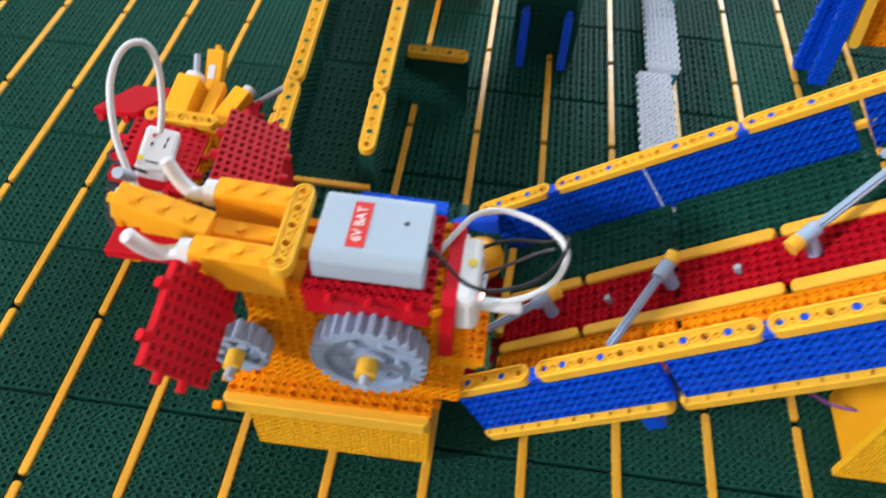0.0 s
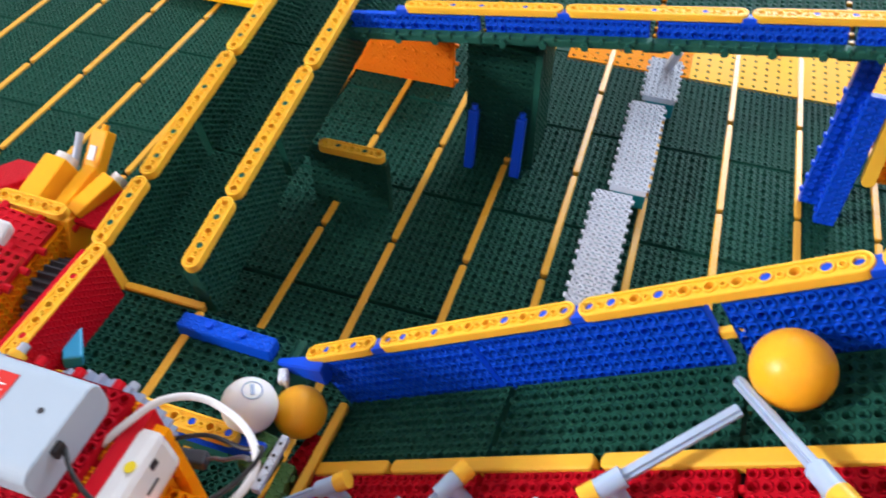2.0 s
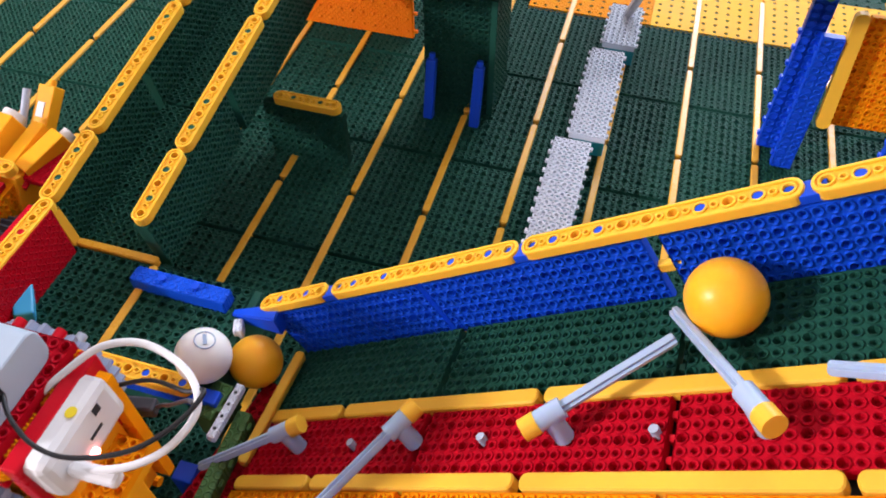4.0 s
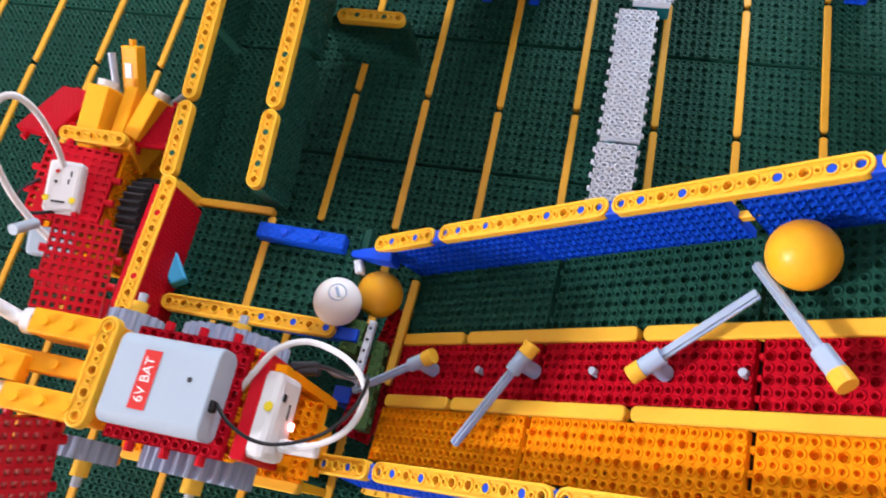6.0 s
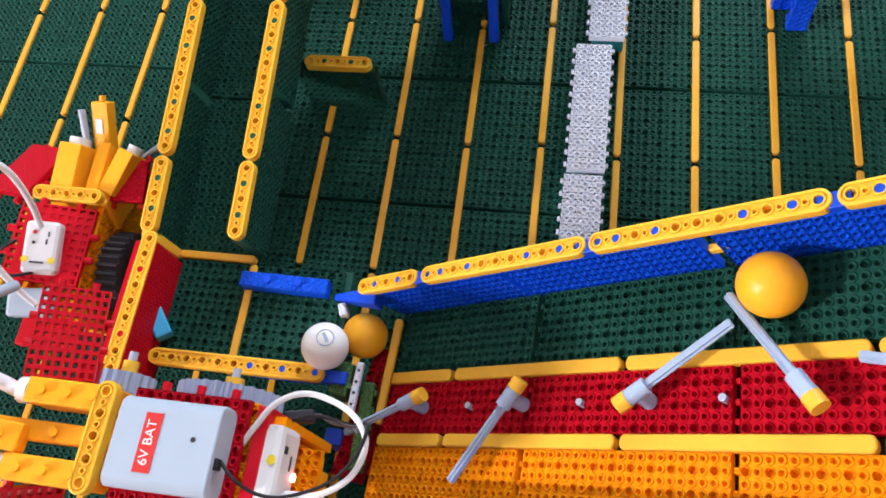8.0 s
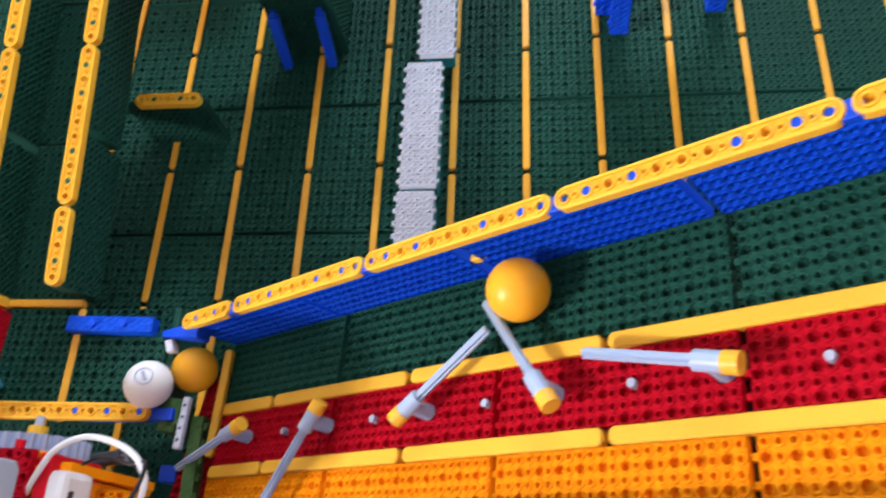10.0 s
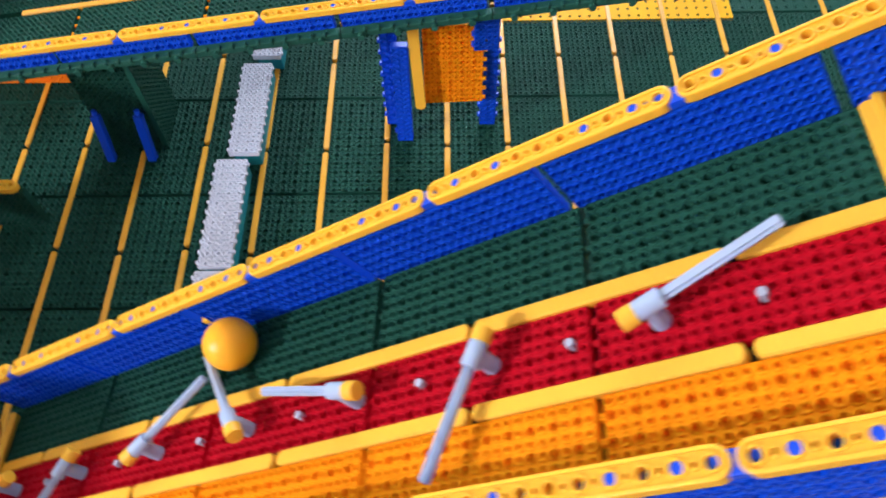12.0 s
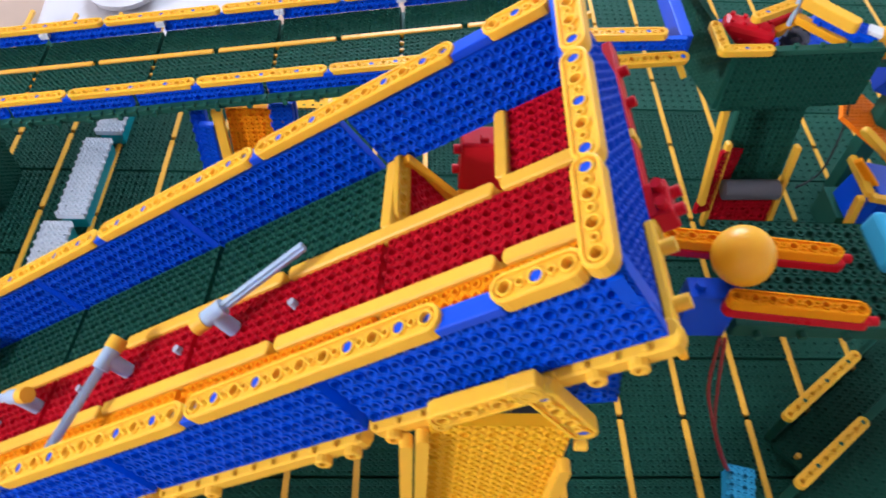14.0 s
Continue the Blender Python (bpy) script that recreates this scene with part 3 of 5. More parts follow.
part("linkage", box_bm(0.006, 0.010, 0.010, 0.0012), WHITE_PL, platform, "white linkage end", pose(0.000, -0.181, 0.070, 0, 0, 20))
part("leg", box_bm(0.05, 0.05, PZ - 0.008, 0.001), GREEN_BAR, platform, "", move(-0.06, -0.19, (PZ - 0.008) / 2))
tagged(part("cyan_block", box_bm(0.012, 0.026, 0.014, 0.0015), CYAN, None, "", pose(-0.132, -0.206, PZ + 0.008, 10, 15, 37)), "cyan toy block leaning beside the red wall", "block")

# small divider on the base
div = thing("divider", "small dark green upright divider with a yellow beam on top", "divider", move(0.002, 0.043, 0))
beam(div, 5, axes((-0.078, 0, 0.066), (1, 0, 0), (0, 1, 0)), None, (1, 3), GREEN_BAR)
part("panel", plate_mesh(6, 4, 1), GREEN, div, "", axes((-0.088, -0.004, 0.001), (1, 0, 0), (0, 0, 1)), scale=(1, 1.18, 1))
part("panel_back", plate_mesh(6, 4, 1), GREEN, div, "", axes((-0.016, 0.004, 0.001), (-1, 0, 0), (0, 0, 1)), scale=(1, 1.18, 1))
studs(div, 3, 0.014, axes((-0.016, 0.0, 0.010), (0, 0, 1), (0, 1, 0)), GREEN_BAR)

# white stepping blocks
for x0, y0, n, q in ((0.154, -0.0925, 5, 0.975), (0.1555, -0.0295, 11, 0.975), (0.166, 0.1075, 11, 0.97), (0.174, 0.247, 6, 0.97)):
    b = thing("white_block", "white perforated block with a teal base standing on the green plates", "block", move(x0, y0 + 0.004, 0), "white blocks")
    part("top_plate", plate_mesh(n, 3, 1, 0.006), WHITE_PL, b, "", axes((0.032, 0, 0.024), (0, 1, 0), (-1, 0, 0)), scale=(q, 0.88, 1))
    part("base_block", box_bm(0.028, n * U * q - 0.004, 0.018, 0.001), TEAL, b, "teal base block", move(0.018, n * U * q / 2, 0.009))
    for sx, dx in ((0, -1), (0.032, 1)):
        for k in range(n):
            part("tooth", TOOTH, WHITE_PL, b, "", move(sx + dx * 0.0012, (k + .5) * U * q, 0.0215), scale=(0.8, 0.75, 0.8))

part("upright_peg", box_bm(0.008, 0.010, 0.026, 0.0015), WHITE_PL, b, "", pose(0.022, 0.055, 0.034, 0, 20, 0))

# far channel: slopes down to the left behind
FAR = axes((0, 0, 0.1620), (1, 0, 0.149), (0, 1, 0))
far = thing("far_ball_channel", "long sloping green ball channel with blue side walls and yellow beams", "ball channel", FAR)
FLOOR_H = -0.0205
for k in range(6):
    x0 = -0.025 + 0.1315 * k
    xa, n = (x0 - 0.062, 11) if k else (-0.0755, 10)
    for y in (0.122, 0.243):
        beam(far, 11, axes((x0 + (0.001 if y < 0.2 else 0.006), y + (0.002 if y < 0.2 else 0), 0), (1, 0, 0), (0, 1, 0)), None, (3, 5, 8), thick=0.006, scale=(0.98, 1, 1))
    for y in (0.117, 0.238):
        part("wall_plate", plate_mesh(n, 1, 2), BLUE, far, "", axes((xa, y, -0.0190), (1, 0, 0), (0, 0.1, 1)), scale=(0.95, 1.05, 1))
    part("floor_plate", plate_mesh(n, 6, 1), GREEN, far, "", axes((xa, 0.120, FLOOR_H), (1, 0, 0), (0, 1, 0)), scale=(0.965, 1, 1))
    part("floor_plate", plate_mesh(n, 4, 1), GREEN, far, "", axes((xa, 0.199, FLOOR_H), (1, 0, 0), (0, 1, 0)), scale=(0.965, 0.85, 1))
    L = n * U * 0.9935
    part("edge_bar", box_bm(L, 0.009, 0.0065, 0.001), GREEN_BAR, far, "", move(xa + L / 2 - 0.002, 0.1135, -0.0222))
    studs(far, 4 if k else 3, 0.032, axes((xa + 0.016, 0.110, -0.0228), (1, 0, 0), (0, 0, 1)), GREEN_BAR, 0.003, 0.005)
    for j in range(n):
        part("tooth", TOOTH, GREEN_BAR, far, "", move(xa + 0.008 + j * U, 0.1105, -0.0192))
    part("strip", bar_mesh(0.126, 0.006, 0.006), STRIP, far, "", axes((x0 + 0.004, 0.1955, FLOOR_H + 0.0015), (1, 0, 0), (0, 1, 0)))
    part("joint", box_bm(0.012, 0.007, 0.005, 0.0006), BLUE_BAR, far, "", move(x0, 0.122, -0.005))
    part("under_bar", box_bm(0.016, 0.124, 0.005, 0.001), GREEN_BAR, far, "", move(xa - 0.002, 0.178, FLOOR_H - 0.0085))
    part("joint", box_bm(0.010, 0.007, 0.006, 0.0006), WHITE_PL, far, "white joint", move(xa - 0.002, 0.238, -0.009))
    for j in range(6):
        part("pin", PIN_SMALL, STRIP if k > 2 else ORANGE, far, "", move(xa - 0.002, 0.126 + j * 0.011, FLOOR_H - 0.003))

# green pillar with blue feet
pil = thing("support_pillar", "dark green hollow pillar with two blue feet under the far channel", "pillar", move(0, 0, 0))
part("front_plate", plate_mesh(5, 10, 1), GREEN, pil, "", axes((0.024, 0.145, 0.0), (1, 0, 0), (0, 0, 1)))
part("side_plate", plate_mesh(5, 10, 1), GREEN, pil, "", axes((0.090, 0.142, 0.0), (0, 1, 0), (0, 0, 1)))
part("core", box_bm(0.056, 0.05, 0.124, 0.001), GREEN_BAR, pil, "", move(0.054, 0.178, 0.062))
studs(pil, 6, 0.02, axes((0.090, 0.146, 0.012), (0, 0, 1), (0, 1, 0)), GREEN_BAR)
for x in (0.030, 0.074):
    part("foot", box_bm(0.009, 0.009, 0.058, 0.0012), BLUE_BAR, pil, "blue foot", pose(x + 0.004, 0.129, 0.029, -14, 0, 0))
    part("foot_tip", rod_bm(0.003, 0.006, 8), BLUE_BAR, pil, "blue foot", pose(x + 0.004, 0.1365, 0.056, -14, 0, 0))

# yellow panelled support with blue legs
sup = thing("panel_support", "amber panelled support with blue toothed legs under the far channel", "support", move(0, 0, 0))
part("front_panel", plate_mesh(5, 8, 2), ORANGE, sup, "", axes((0.373, 0.158, 0.045), (1, 0.04, 0), (0, 0.12, 1)))
part("side_bar", bar_mesh(0.100, 0.0105, 0.008), YELLOW, sup, "", axes((0.3690, 0.1555, 0.046), (-0.05, 0.14, 1), (1, 0, 0.05)))
studs(sup, 5, 0.021, axes((0.3695, 0.1560, 0.054), (-0.05, 0.14, 1), (1, 0, 0.05)), YELLOW, 0.0020, 0.002)
for j in range(8):
    part("stud", PIN_SMALL, ORANGE, sup, "", move(0.434, 0.160 + j * 0.0014, 0.052 + j * 0.012))
for x, y0, y1, zt, sides in ((0.3505, 0.148, 0.162, 0.125, (-1,)), (0.3385, 0.172, 0.182, 0.150, (-1,)), (0.440, 0.170, 0.182, 0.146, (-1, 1))):
    lg = part("leg", box_bm(0.017, 0.009, zt, 0.001), BLUE_BAR, sup, "blue toothed leg", pose(x, (y0 + y1) / 2, zt / 2, -math.degrees(math.atan((y1 - y0) / zt)), 0, 0))
    part("leg_face", plate_mesh(1, 10, 2), BLUE, lg, "", axes((-0.0082, -0.0052, -zt / 2 + 0.001), (1, 0, 0), (0, 0, 1)), scale=(1.37, (zt - 0.002) / 0.12, 1)) 
    for sd in sides:
        for k in range(8):
            part("tooth", TOOTH, BLUE_BAR, lg, "", move(sd * 0.0095, 0, -zt / 2 + 0.012 + k * 0.0145))
cap = part("cap", plate_mesh(2, 3, 1), BLUE, sup, "blue toothed cap plate", axes((0.423, 0.161, 0.116), (1, 0.04, 0), (0, 0.12, 1)))
for k in range(3):
    part("tooth", TOOTH, BLUE_BAR, cap, "", move(-0.001, 0.006 + k * U, -0.003))
part("cap_back", box_bm(0.020, 0.010, 0.034, 0.001), BLUE_BAR, sup, "", move(0.436, 0.172, 0.134))

# orange panels at the back
op = tagged(part("orange_panel", box_bm(0.121, 0.060, 0.0055, 0.0008), DEEP_ORANGE, None, "", axes((-0.0775, 0.238, 0.0305), (1, 0, 0), (0, 0, 1))), "deep orange panel standing on edge, its studded back showing", "panel")
bm = bmesh.new()
bmesh.ops.create_uvsphere(bm, u_segments=8, v_segments=6, radius=0.0019)
NUB = bpy.data.meshes.new("nub")
bm.to_mesh(NUB)
bm.free()
NUB.shade_smooth()
for a in range(10):
    for b in range(4):
        part("nub", NUB, DEEP_ORANGE, op, "", move(-0.054 + a * U, -0.021 + b * 0.014, 0.0022))
for b in range(3):
    part("pin", PIN_SMALL, DEEP_ORANGE, op, "", move(0.0625, -0.022 + b * 0.021, 0))
bp = thing("amber_panel", "long amber perforated floor panels on the base behind the far channel", "panel", move(0, 0, 0))
for k in range(5):
    part("plate", plate_mesh(11, 8, 0), AMBER_SHEET if k else ORANGE, bp, "", axes((0.085 + 0.132 * k, 0.329, 0.0006), (1, 0, 0), (0, 1, 0)))
tagged(part("amber_panel", plate_mesh(11, 8, 0), AMBER_SHEET, None, "", axes((-0.40, 0.305, 0.012), (1, 0, 0), (0, 1, 0))), "amber perforated floor panel at the edge of the base", "panel")


# balls
def ball(name, p, mat, label, mark=None):
    bm = bmesh.new()
    bmesh.ops.create_uvsphere(bm, u_segments=40, v_segments=24, radius=0.0167)
    ob = part(name, bm, mat, None, "", Matrix.Translation(p), True)
    if mark:
        d = Vector(mark).normalized()
        m = Matrix.Translation(d * 0.01555) @ d.to_track_quat('Z', 'Y').to_matrix().to_4x4()
        ring = [(0.0058 * math.cos(a * 0.35), 0.0058 * math.sin(a * 0.35), 0.0003) for a in range(19)]
        part("printed_ring", tube_bm(ring, 0.0004, 6, 2), GEAR, ob, "thin grey printed ring", m, True)
        part("printed_bar", box_bm(0.007, 0.0022, 0.0006, 0), GEAR, ob, "grey printed bar", m @ move(0, 0, 0.0010))
    return tagged(ob, label, "ball", "table tennis balls")


def on_lift(s, y=-0.1925, h=-0.0240):
    return LIFT @ Vector((s, y, h))


ball("table_tennis_ball", on_lift(0.220), BALL_O, "orange table tennis ball resting in the lift trough")
ball("table_tennis_ball", (0.0205, -0.1962, 0.0630), BALL_O, "orange table tennis ball at the foot of the lift")
ball("table_tennis_ball", (-0.0005, -0.2130, 0.0870), BALL_W, "white table tennis ball with a grey printed ring on the platform", (0.25, 0.15, 1))


def gear_bm(r, width, teeth, hub=0.3):
    """A gear wheel about the y axis, centred on the origin, with a sunk web and spokes."""
    bm = bmesh.new()
    n = teeth * 4
    prof = []
    for i in range(n):
        a = 2 * math.pi * i / n
        rr = r if i % 4 in (1, 2) else r * 0.90
        prof.append((rr * math.cos(a), rr * math.sin(a)))
    inner = [(0.74 * r * math.cos(2 * math.pi * i / n), 0.74 * r * math.sin(2 * math.pi * i / n)) for i in range(n)]
    core = [(hub * r * math.cos(2 * math.pi * i / n), hub * r * math.sin(2 * math.pi * i / n)) for i in range(n)]
    for side in (-1, 1):
        y, y2, y3 = side * width / 2, side * width * 0.2, side * width * 0.42
        a = [bm.verts.new((x, y, z)) for x, z in prof]
        b = [bm.verts.new((x, y, z)) for x, z in inner]
        c = [bm.verts.new((x, y2, z)) for x, z in inner]
        d = [bm.verts.new((x, y2, z)) for x, z in core]
        e = [bm.verts.new((x, y3, z)) for x, z in core]
        for i in range(n):
            j = (i + 1) % n
            for p, q in ((a, b), (b, c), (c, d), (d, e)):
                bm.faces.new((p[i], p[j], q[j], q[i]) if side < 0 else (p[i], q[i], q[j], p[j]))
        bm.faces.new(e if side > 0 else e[::-1])
        if side < 0:
            first = a
        else:
            for i in range(n):
                j = (i + 1) % n
                bm.faces.new((first[i], first[j], a[j], a[i]))
    bmesh.ops.recalc_face_normals(bm, faces=bm.faces)
    return bm


def text_mesh(body, size):
    cu = bpy.data.curves.new("print", 'FONT')
    cu.body, cu.size, cu.align_x, cu.align_y, cu.extrude = body, size, 'CENTER', 'CENTER', 0.0001
    ob = bpy.data.objects.new("print", cu)
    scene.collection.objects.link(ob)
    dg = bpy.context.evaluated_depsgraph_get()
    dg.update()
    me = bpy.data.meshes.new_from_object(ob.evaluated_get(dg))
    bpy.data.objects.remove(ob)
    return me




def lattice_mesh(nx, ny):
    """An open grid plate with square holes right through, centred, top at z = 0."""
    key = ("lattice", nx, ny)
    if key in MESHES:
        return MESHES[key]
    v, f = [], []
    for i in range(2 * nx):
        for j in range(2 * ny):
            cx, cy = (i + .5 - nx) * U / 2, (j + .5 - ny) * U / 2
            b = len(v)
            hole_cell(v, f, cx, cy, U / 4, U / 4, 0.0024, 0.005, 4, False)
            base_i = len(v)
            for q in range(4):
                a = math.pi / 4 + math.pi / 2 * q
                v.append((cx + U / 4 * math.copysign(1, math.cos(a)), cy + U / 4 * math.copysign(1, math.sin(a)), -0.005))
            for q in range(4):
                p = (q + 1) % 4
                f.append((base_i + p, base_i + q, b + 8 + q, b + 8 + p))
    b = len(v)
    lx, ly = nx * U / 2, ny * U / 2
    v += [(-lx, -ly, 0), (lx, -ly, 0), (lx, ly, 0), (-lx, ly, 0), (-lx, -ly, -.005), (lx, -ly, -.005), (lx, ly, -.005), (-lx, ly, -.005)]
    f += [(b, b + 4, b + 5, b + 1), (b + 1, b + 5, b + 6, b + 2), (b + 2, b + 6, b + 7, b + 3), (b + 3, b + 7, b + 4, b)]
    MESHES[key] = mesh_from(v, f, "lattice")
    return MESHES[key]


def block(name, size, mat, parent, m, label="", bevel=0.001):
    return part(name, box_bm(*size, bevel), mat, parent, label, m)


def four_points(a, b, c, d):
    """Centre, pose and size of a flat plate from its four corners in turn."""
    a, b, c, d = (Vector(p) for p in (a, b, c, d))
    ex, ey = (b - a + c - d) / 2, (d - a + c - b) / 2
    return axes((a + b + c + d) / 4, ex, ey), ex.length, ey.length


def corner_shield(car, back, corners, nx, ny, mat=None, lattice=True):
    """A red studded plate that fills four corners given in the world."""
    m, w, h = four_points(*corners)
    if lattice:
        sh = part("shield", lattice_mesh(nx, ny), mat or RED_BAR, car, "red lattice shield", back @ m, scale=(w / (nx * U), h / (ny * U), 1))
    else:
        sh = part("shield", box_bm(w, h, 0.007, 0.0012), mat or RED_BAR, car, "red shield plate", back @ m)
    lx, ly = (nx * U / 2, ny * U / 2) if lattice else (w / 2, h / 2)
    for sx in (-1, 1):
        for k in range(2):
            part("stud", STUD, RED_BAR, sh, "", axes((sx * lx, (k - .5) * 0.018, -0.003), (0, 1, 0), (0, 0, sx)))
            part("stud", STUD, RED_BAR, sh, "", axes(((k - .5) * 0.024, sx * ly, -0.003), (1, 0, 0), (0, 0, -sx)))
    return sh


def wheel(car, name, m, r, width, teeth, mat, sy, label, hub=0.0058):
    w = part(name, gear_bm(r, width, teeth), mat, car, label, m)
    part("axle", rod_bm(0.0028, 0.017, 8), GREY, w, "grey axle", axes((0, sy * 0.004, 0), (1, 0, 0), (0, 0, 1 if sy < 0 else -1)))
    part("hub", rod_bm(hub, 0.010, 12), YELLOW, w, "yellow hub", axes((0, sy * 0.005, 0), (1, 0, 0), (0, 0, 1 if sy < 0 else -1)))
    for k in range(6):
        a = math.pi * k / 3
        part("rim_stud", STUD, mat, w, "", axes((0.52 * r * math.cos(a), sy * width * 0.05, 0.52 * r * math.sin(a)), (1, 0, 0), (0, 0, 1 if sy < 0 else -1)))
    return w


def first_car(m):
    """The robot car on the stand; its three arms point along +x of its own frame."""
    car = thing("robot_car", "amber and red toy robot car with grey wheels on a stand", "toy car", m, "robot cars")
    back = (move(-0.0078, -0.0010, -0.002) @ m).inverted()
    for sy in (-1, 1):
        part("side_plate", plate_mesh(10, 8, 2), ORANGE, car, "", axes((0.050, 0.0245, 0.004), (-1, 0, 0), (0, 0, 1)) if sy > 0 else axes((-0.070, -0.0245, 0.004), (1, 0, 0), (0, 0, 1)), scale=(1, 1.02, 1))
    block("belly", (0.112, 0.036, 0.09), ORANGE_BAR, car, move(-0.008, 0, 0.050))
    # red tray with the battery
    tray = part("tray", plate_mesh(6, 5, 2), RED, car, "red battery tray", move(-0.0515, -0.030, 0.111), scale=(0.93, 1.0, 1.0))
    block("tray_wall", (0.066, 0.059, 0.016), RED_BAR, car, move(-0.018, 0, 0.0975), "red tray underside")
    for k in range(3):
        for sy in (-1, 1):
            part("stud", STUD, RED_BAR, tray, "", axes((0.0115 + k * 0.022, 0.030 + sy * 0.030, -0.003), (1, 0, 0), (0, 0, -sy)))
    bm = box_bm(0.0565, 0.0465, 0.021, 0)
    bmesh.ops.bevel(bm, geom=[e for e in bm.edges if abs((e.verts[0].co - e.verts[1].co).x) > 0.01], offset=0.006, segments=5, affect='EDGES', profile=0.5)
    bmesh.ops.bevel(bm, geom=bm.edges[:], offset=0.0006, segments=1, affect='EDGES')
    bat = part("battery_box", bm, CASE, car, "pale blue-grey battery box with a red label", move(-0.0178, 0.0005, 0.1210))
    block("label", (0.0095, 0.030, 0.0006), LABEL_RED, bat, move(0.0075, 0, 0.0106), "red printed label", 0)
    part("socket", rod_bm(0.0014, 0.0006, 10), PRINT_DARK, bat, "dark screw hole", move(-0.0160, -0.004, 0.0102))
    block("plug", (0.006, 0.006, 0.006), BLACK, bat, move(-0.0275, 0.006, 0.004), "black cable plug")
    part("lettering", text_mesh("6V BAT", 0.0072), PRINT, bat, "white printed lettering", pose(0.0075, 0, 0.0111, 0, 0, -90))
    # cross beam and arms
    beam(car, 5, axes((0.0255, -0.030, 0.124), (0, 1, 0), (-1, 0, 0)), None, ())
    for sy in (-1, 1):
        arm = block("arm", (0.049, 0.014, 0.026), ORANGE_BAR, car, pose(0.0485, sy * 0.0205, 0.110, 0, -3, 0), "amber arm block")
        studs(arm, 3, 0.015, move(-0.015, 0, 0.0125), ORANGE_BAR, 0.0028, 0.003)
        part("cap", rod_bm(0.0075, 0.006, 14), WHITE, arm, "white end cap", pose(0.0245, 0, 0.006, 0, 90, 0), True)
        part("elbow", tube_bm([(0.030, 0, 0.006), (0.036, 0, 0.003), (0.042, sy * 0.002, 0.004), (0.048, sy * 0.004, 0.010), (0.053, sy * 0.006, 0.020)], 0.0042, 10), WHITE, arm, "white bent tube", None, True)
    mid = block("arm", (0.092, 0.011, 0.011), ORANGE_BAR, car, pose(0.062, 0, 0.110, 0, -4, 0), "amber middle arm")
    studs(mid, 4, 0.018, move(-0.026, 0, 0.005), ORANGE_BAR, 0.0028, 0.003)
    post = block("post", (0.050, 0.015, 0.014), ORANGE_BAR, car, pose(0.092, 0.004, 0.124, 0, -14, -4), "amber raised post")
    studs(post, 3, 0.014, move(-0.014, 0, 0.006), ORANGE_BAR, 0.0028, 0.003)
    part("post_tip", STUD, ORANGE_BAR, post, "", pose(0.024, 0, 0, 0, 90, 0))
    # shields on both sides
    here = m.inverted()
    corner_shield(car, here, ((-0.129, -0.388, 0.198), (-0.124, -0.338, 0.210), (-0.106, -0.328, 0.177), (-0.107, -0.379, 0.158))[::-1], 4, 4)
    corner_shield(car, here, ((-0.132, -0.275, 0.201), (-0.096, -0.273, 0.192), (-0.105, -0.219, 0.188), (-0.134, -0.224, 0.212)), 4, 5)
    for sy in (-1, 1):
        block("bracket", (0.012, 0.024, 0.006), RED_BAR, car, pose(0.060, sy * 0.034, 0.090, 0, -20, 0), "red bracket")
        wheel(car, "wheel", move(-0.0195, sy * 0.0345, 0.065), 0.032, 0.014, 28, GEAR, sy, "large grey toothed wheel")
        wheel(car, "gear", move(0.0525, sy * 0.0385, 0.062), 0.018, 0.012, 16, GEAR, sy, "small grey toothed wheel", 0.005)
    # rear plates, sensor box and hose
    block("rear_plate", (0.008, 0.056, 0.050), RED_BAR, car, move(-0.0595, 0, 0.085), "red rear plate")
    beam(car, 5, axes((-0.0525, -0.030, 0.106), (0, 1, 0), (-1, 0, 0)), ORANGE, (), thick=0.006)
    s = block("sensor_box", (0.014, 0.045, 0.026), WHITE, car, pose(-0.0675, 0.003, 0.097, 0, 6, 0), "white box with a small drawn face", 0.004)
    part("rear_bracket", plate_mesh(2, 4, 2), ORANGE, car, "amber rear bracket", axes((-0.0815, -0.014, 0.062), (1, 0, 0), (0, 1, 0)), scale=(0.9, 0.9, 1))
    block("bracket_core", (0.024, 0.036, 0.012), ORANGE_BAR, car, move(-0.0665, 0.006, 0.0495))
    block("bracket_leg", (0.014, 0.020, 0.046), ORANGE_BAR, car, move(-0.064, 0.004, 0.025))
    part("spot", rod_bm(0.0026, 0.0003, 14), SPOT, s, "yellow round sticker", move(-0.0030, -0.0037, 0.0131))
    block("eye", (0.0004, 0.004, 0.004), PRINT_DARK, s, move(-0.0072, -0.010, 0.006), "dark drawn eye", 0)
    block("mouth", (0.0004, 0.008, 0.0015), PRINT_DARK, s, move(-0.0072, -0.004, -0.002), "dark drawn mouth", 0)
    bend = lambda p: back @ Vector((p[0] - 0.009 * min(1, max(0, p[0] / 0.03)), p[1], p[2]))
    hose = [(-0.012, -0.300, 0.186), (-0.004, -0.289, 0.192), (0.010, -0.275, 0.196), (0.032, -0.268, 0.194), (0.054, -0.274, 0.192), (0.066, -0.288, 0.191), (0.062, -0.305, 0.188), (0.048, -0.316, 0.184), (0.028, -0.321, 0.180), (0.014, -0.320, 0.176)]
    part("hose", tube_bm([bend(p) for p in hose], 0.0017), WHITE, car, "white rubber hose", None, True)
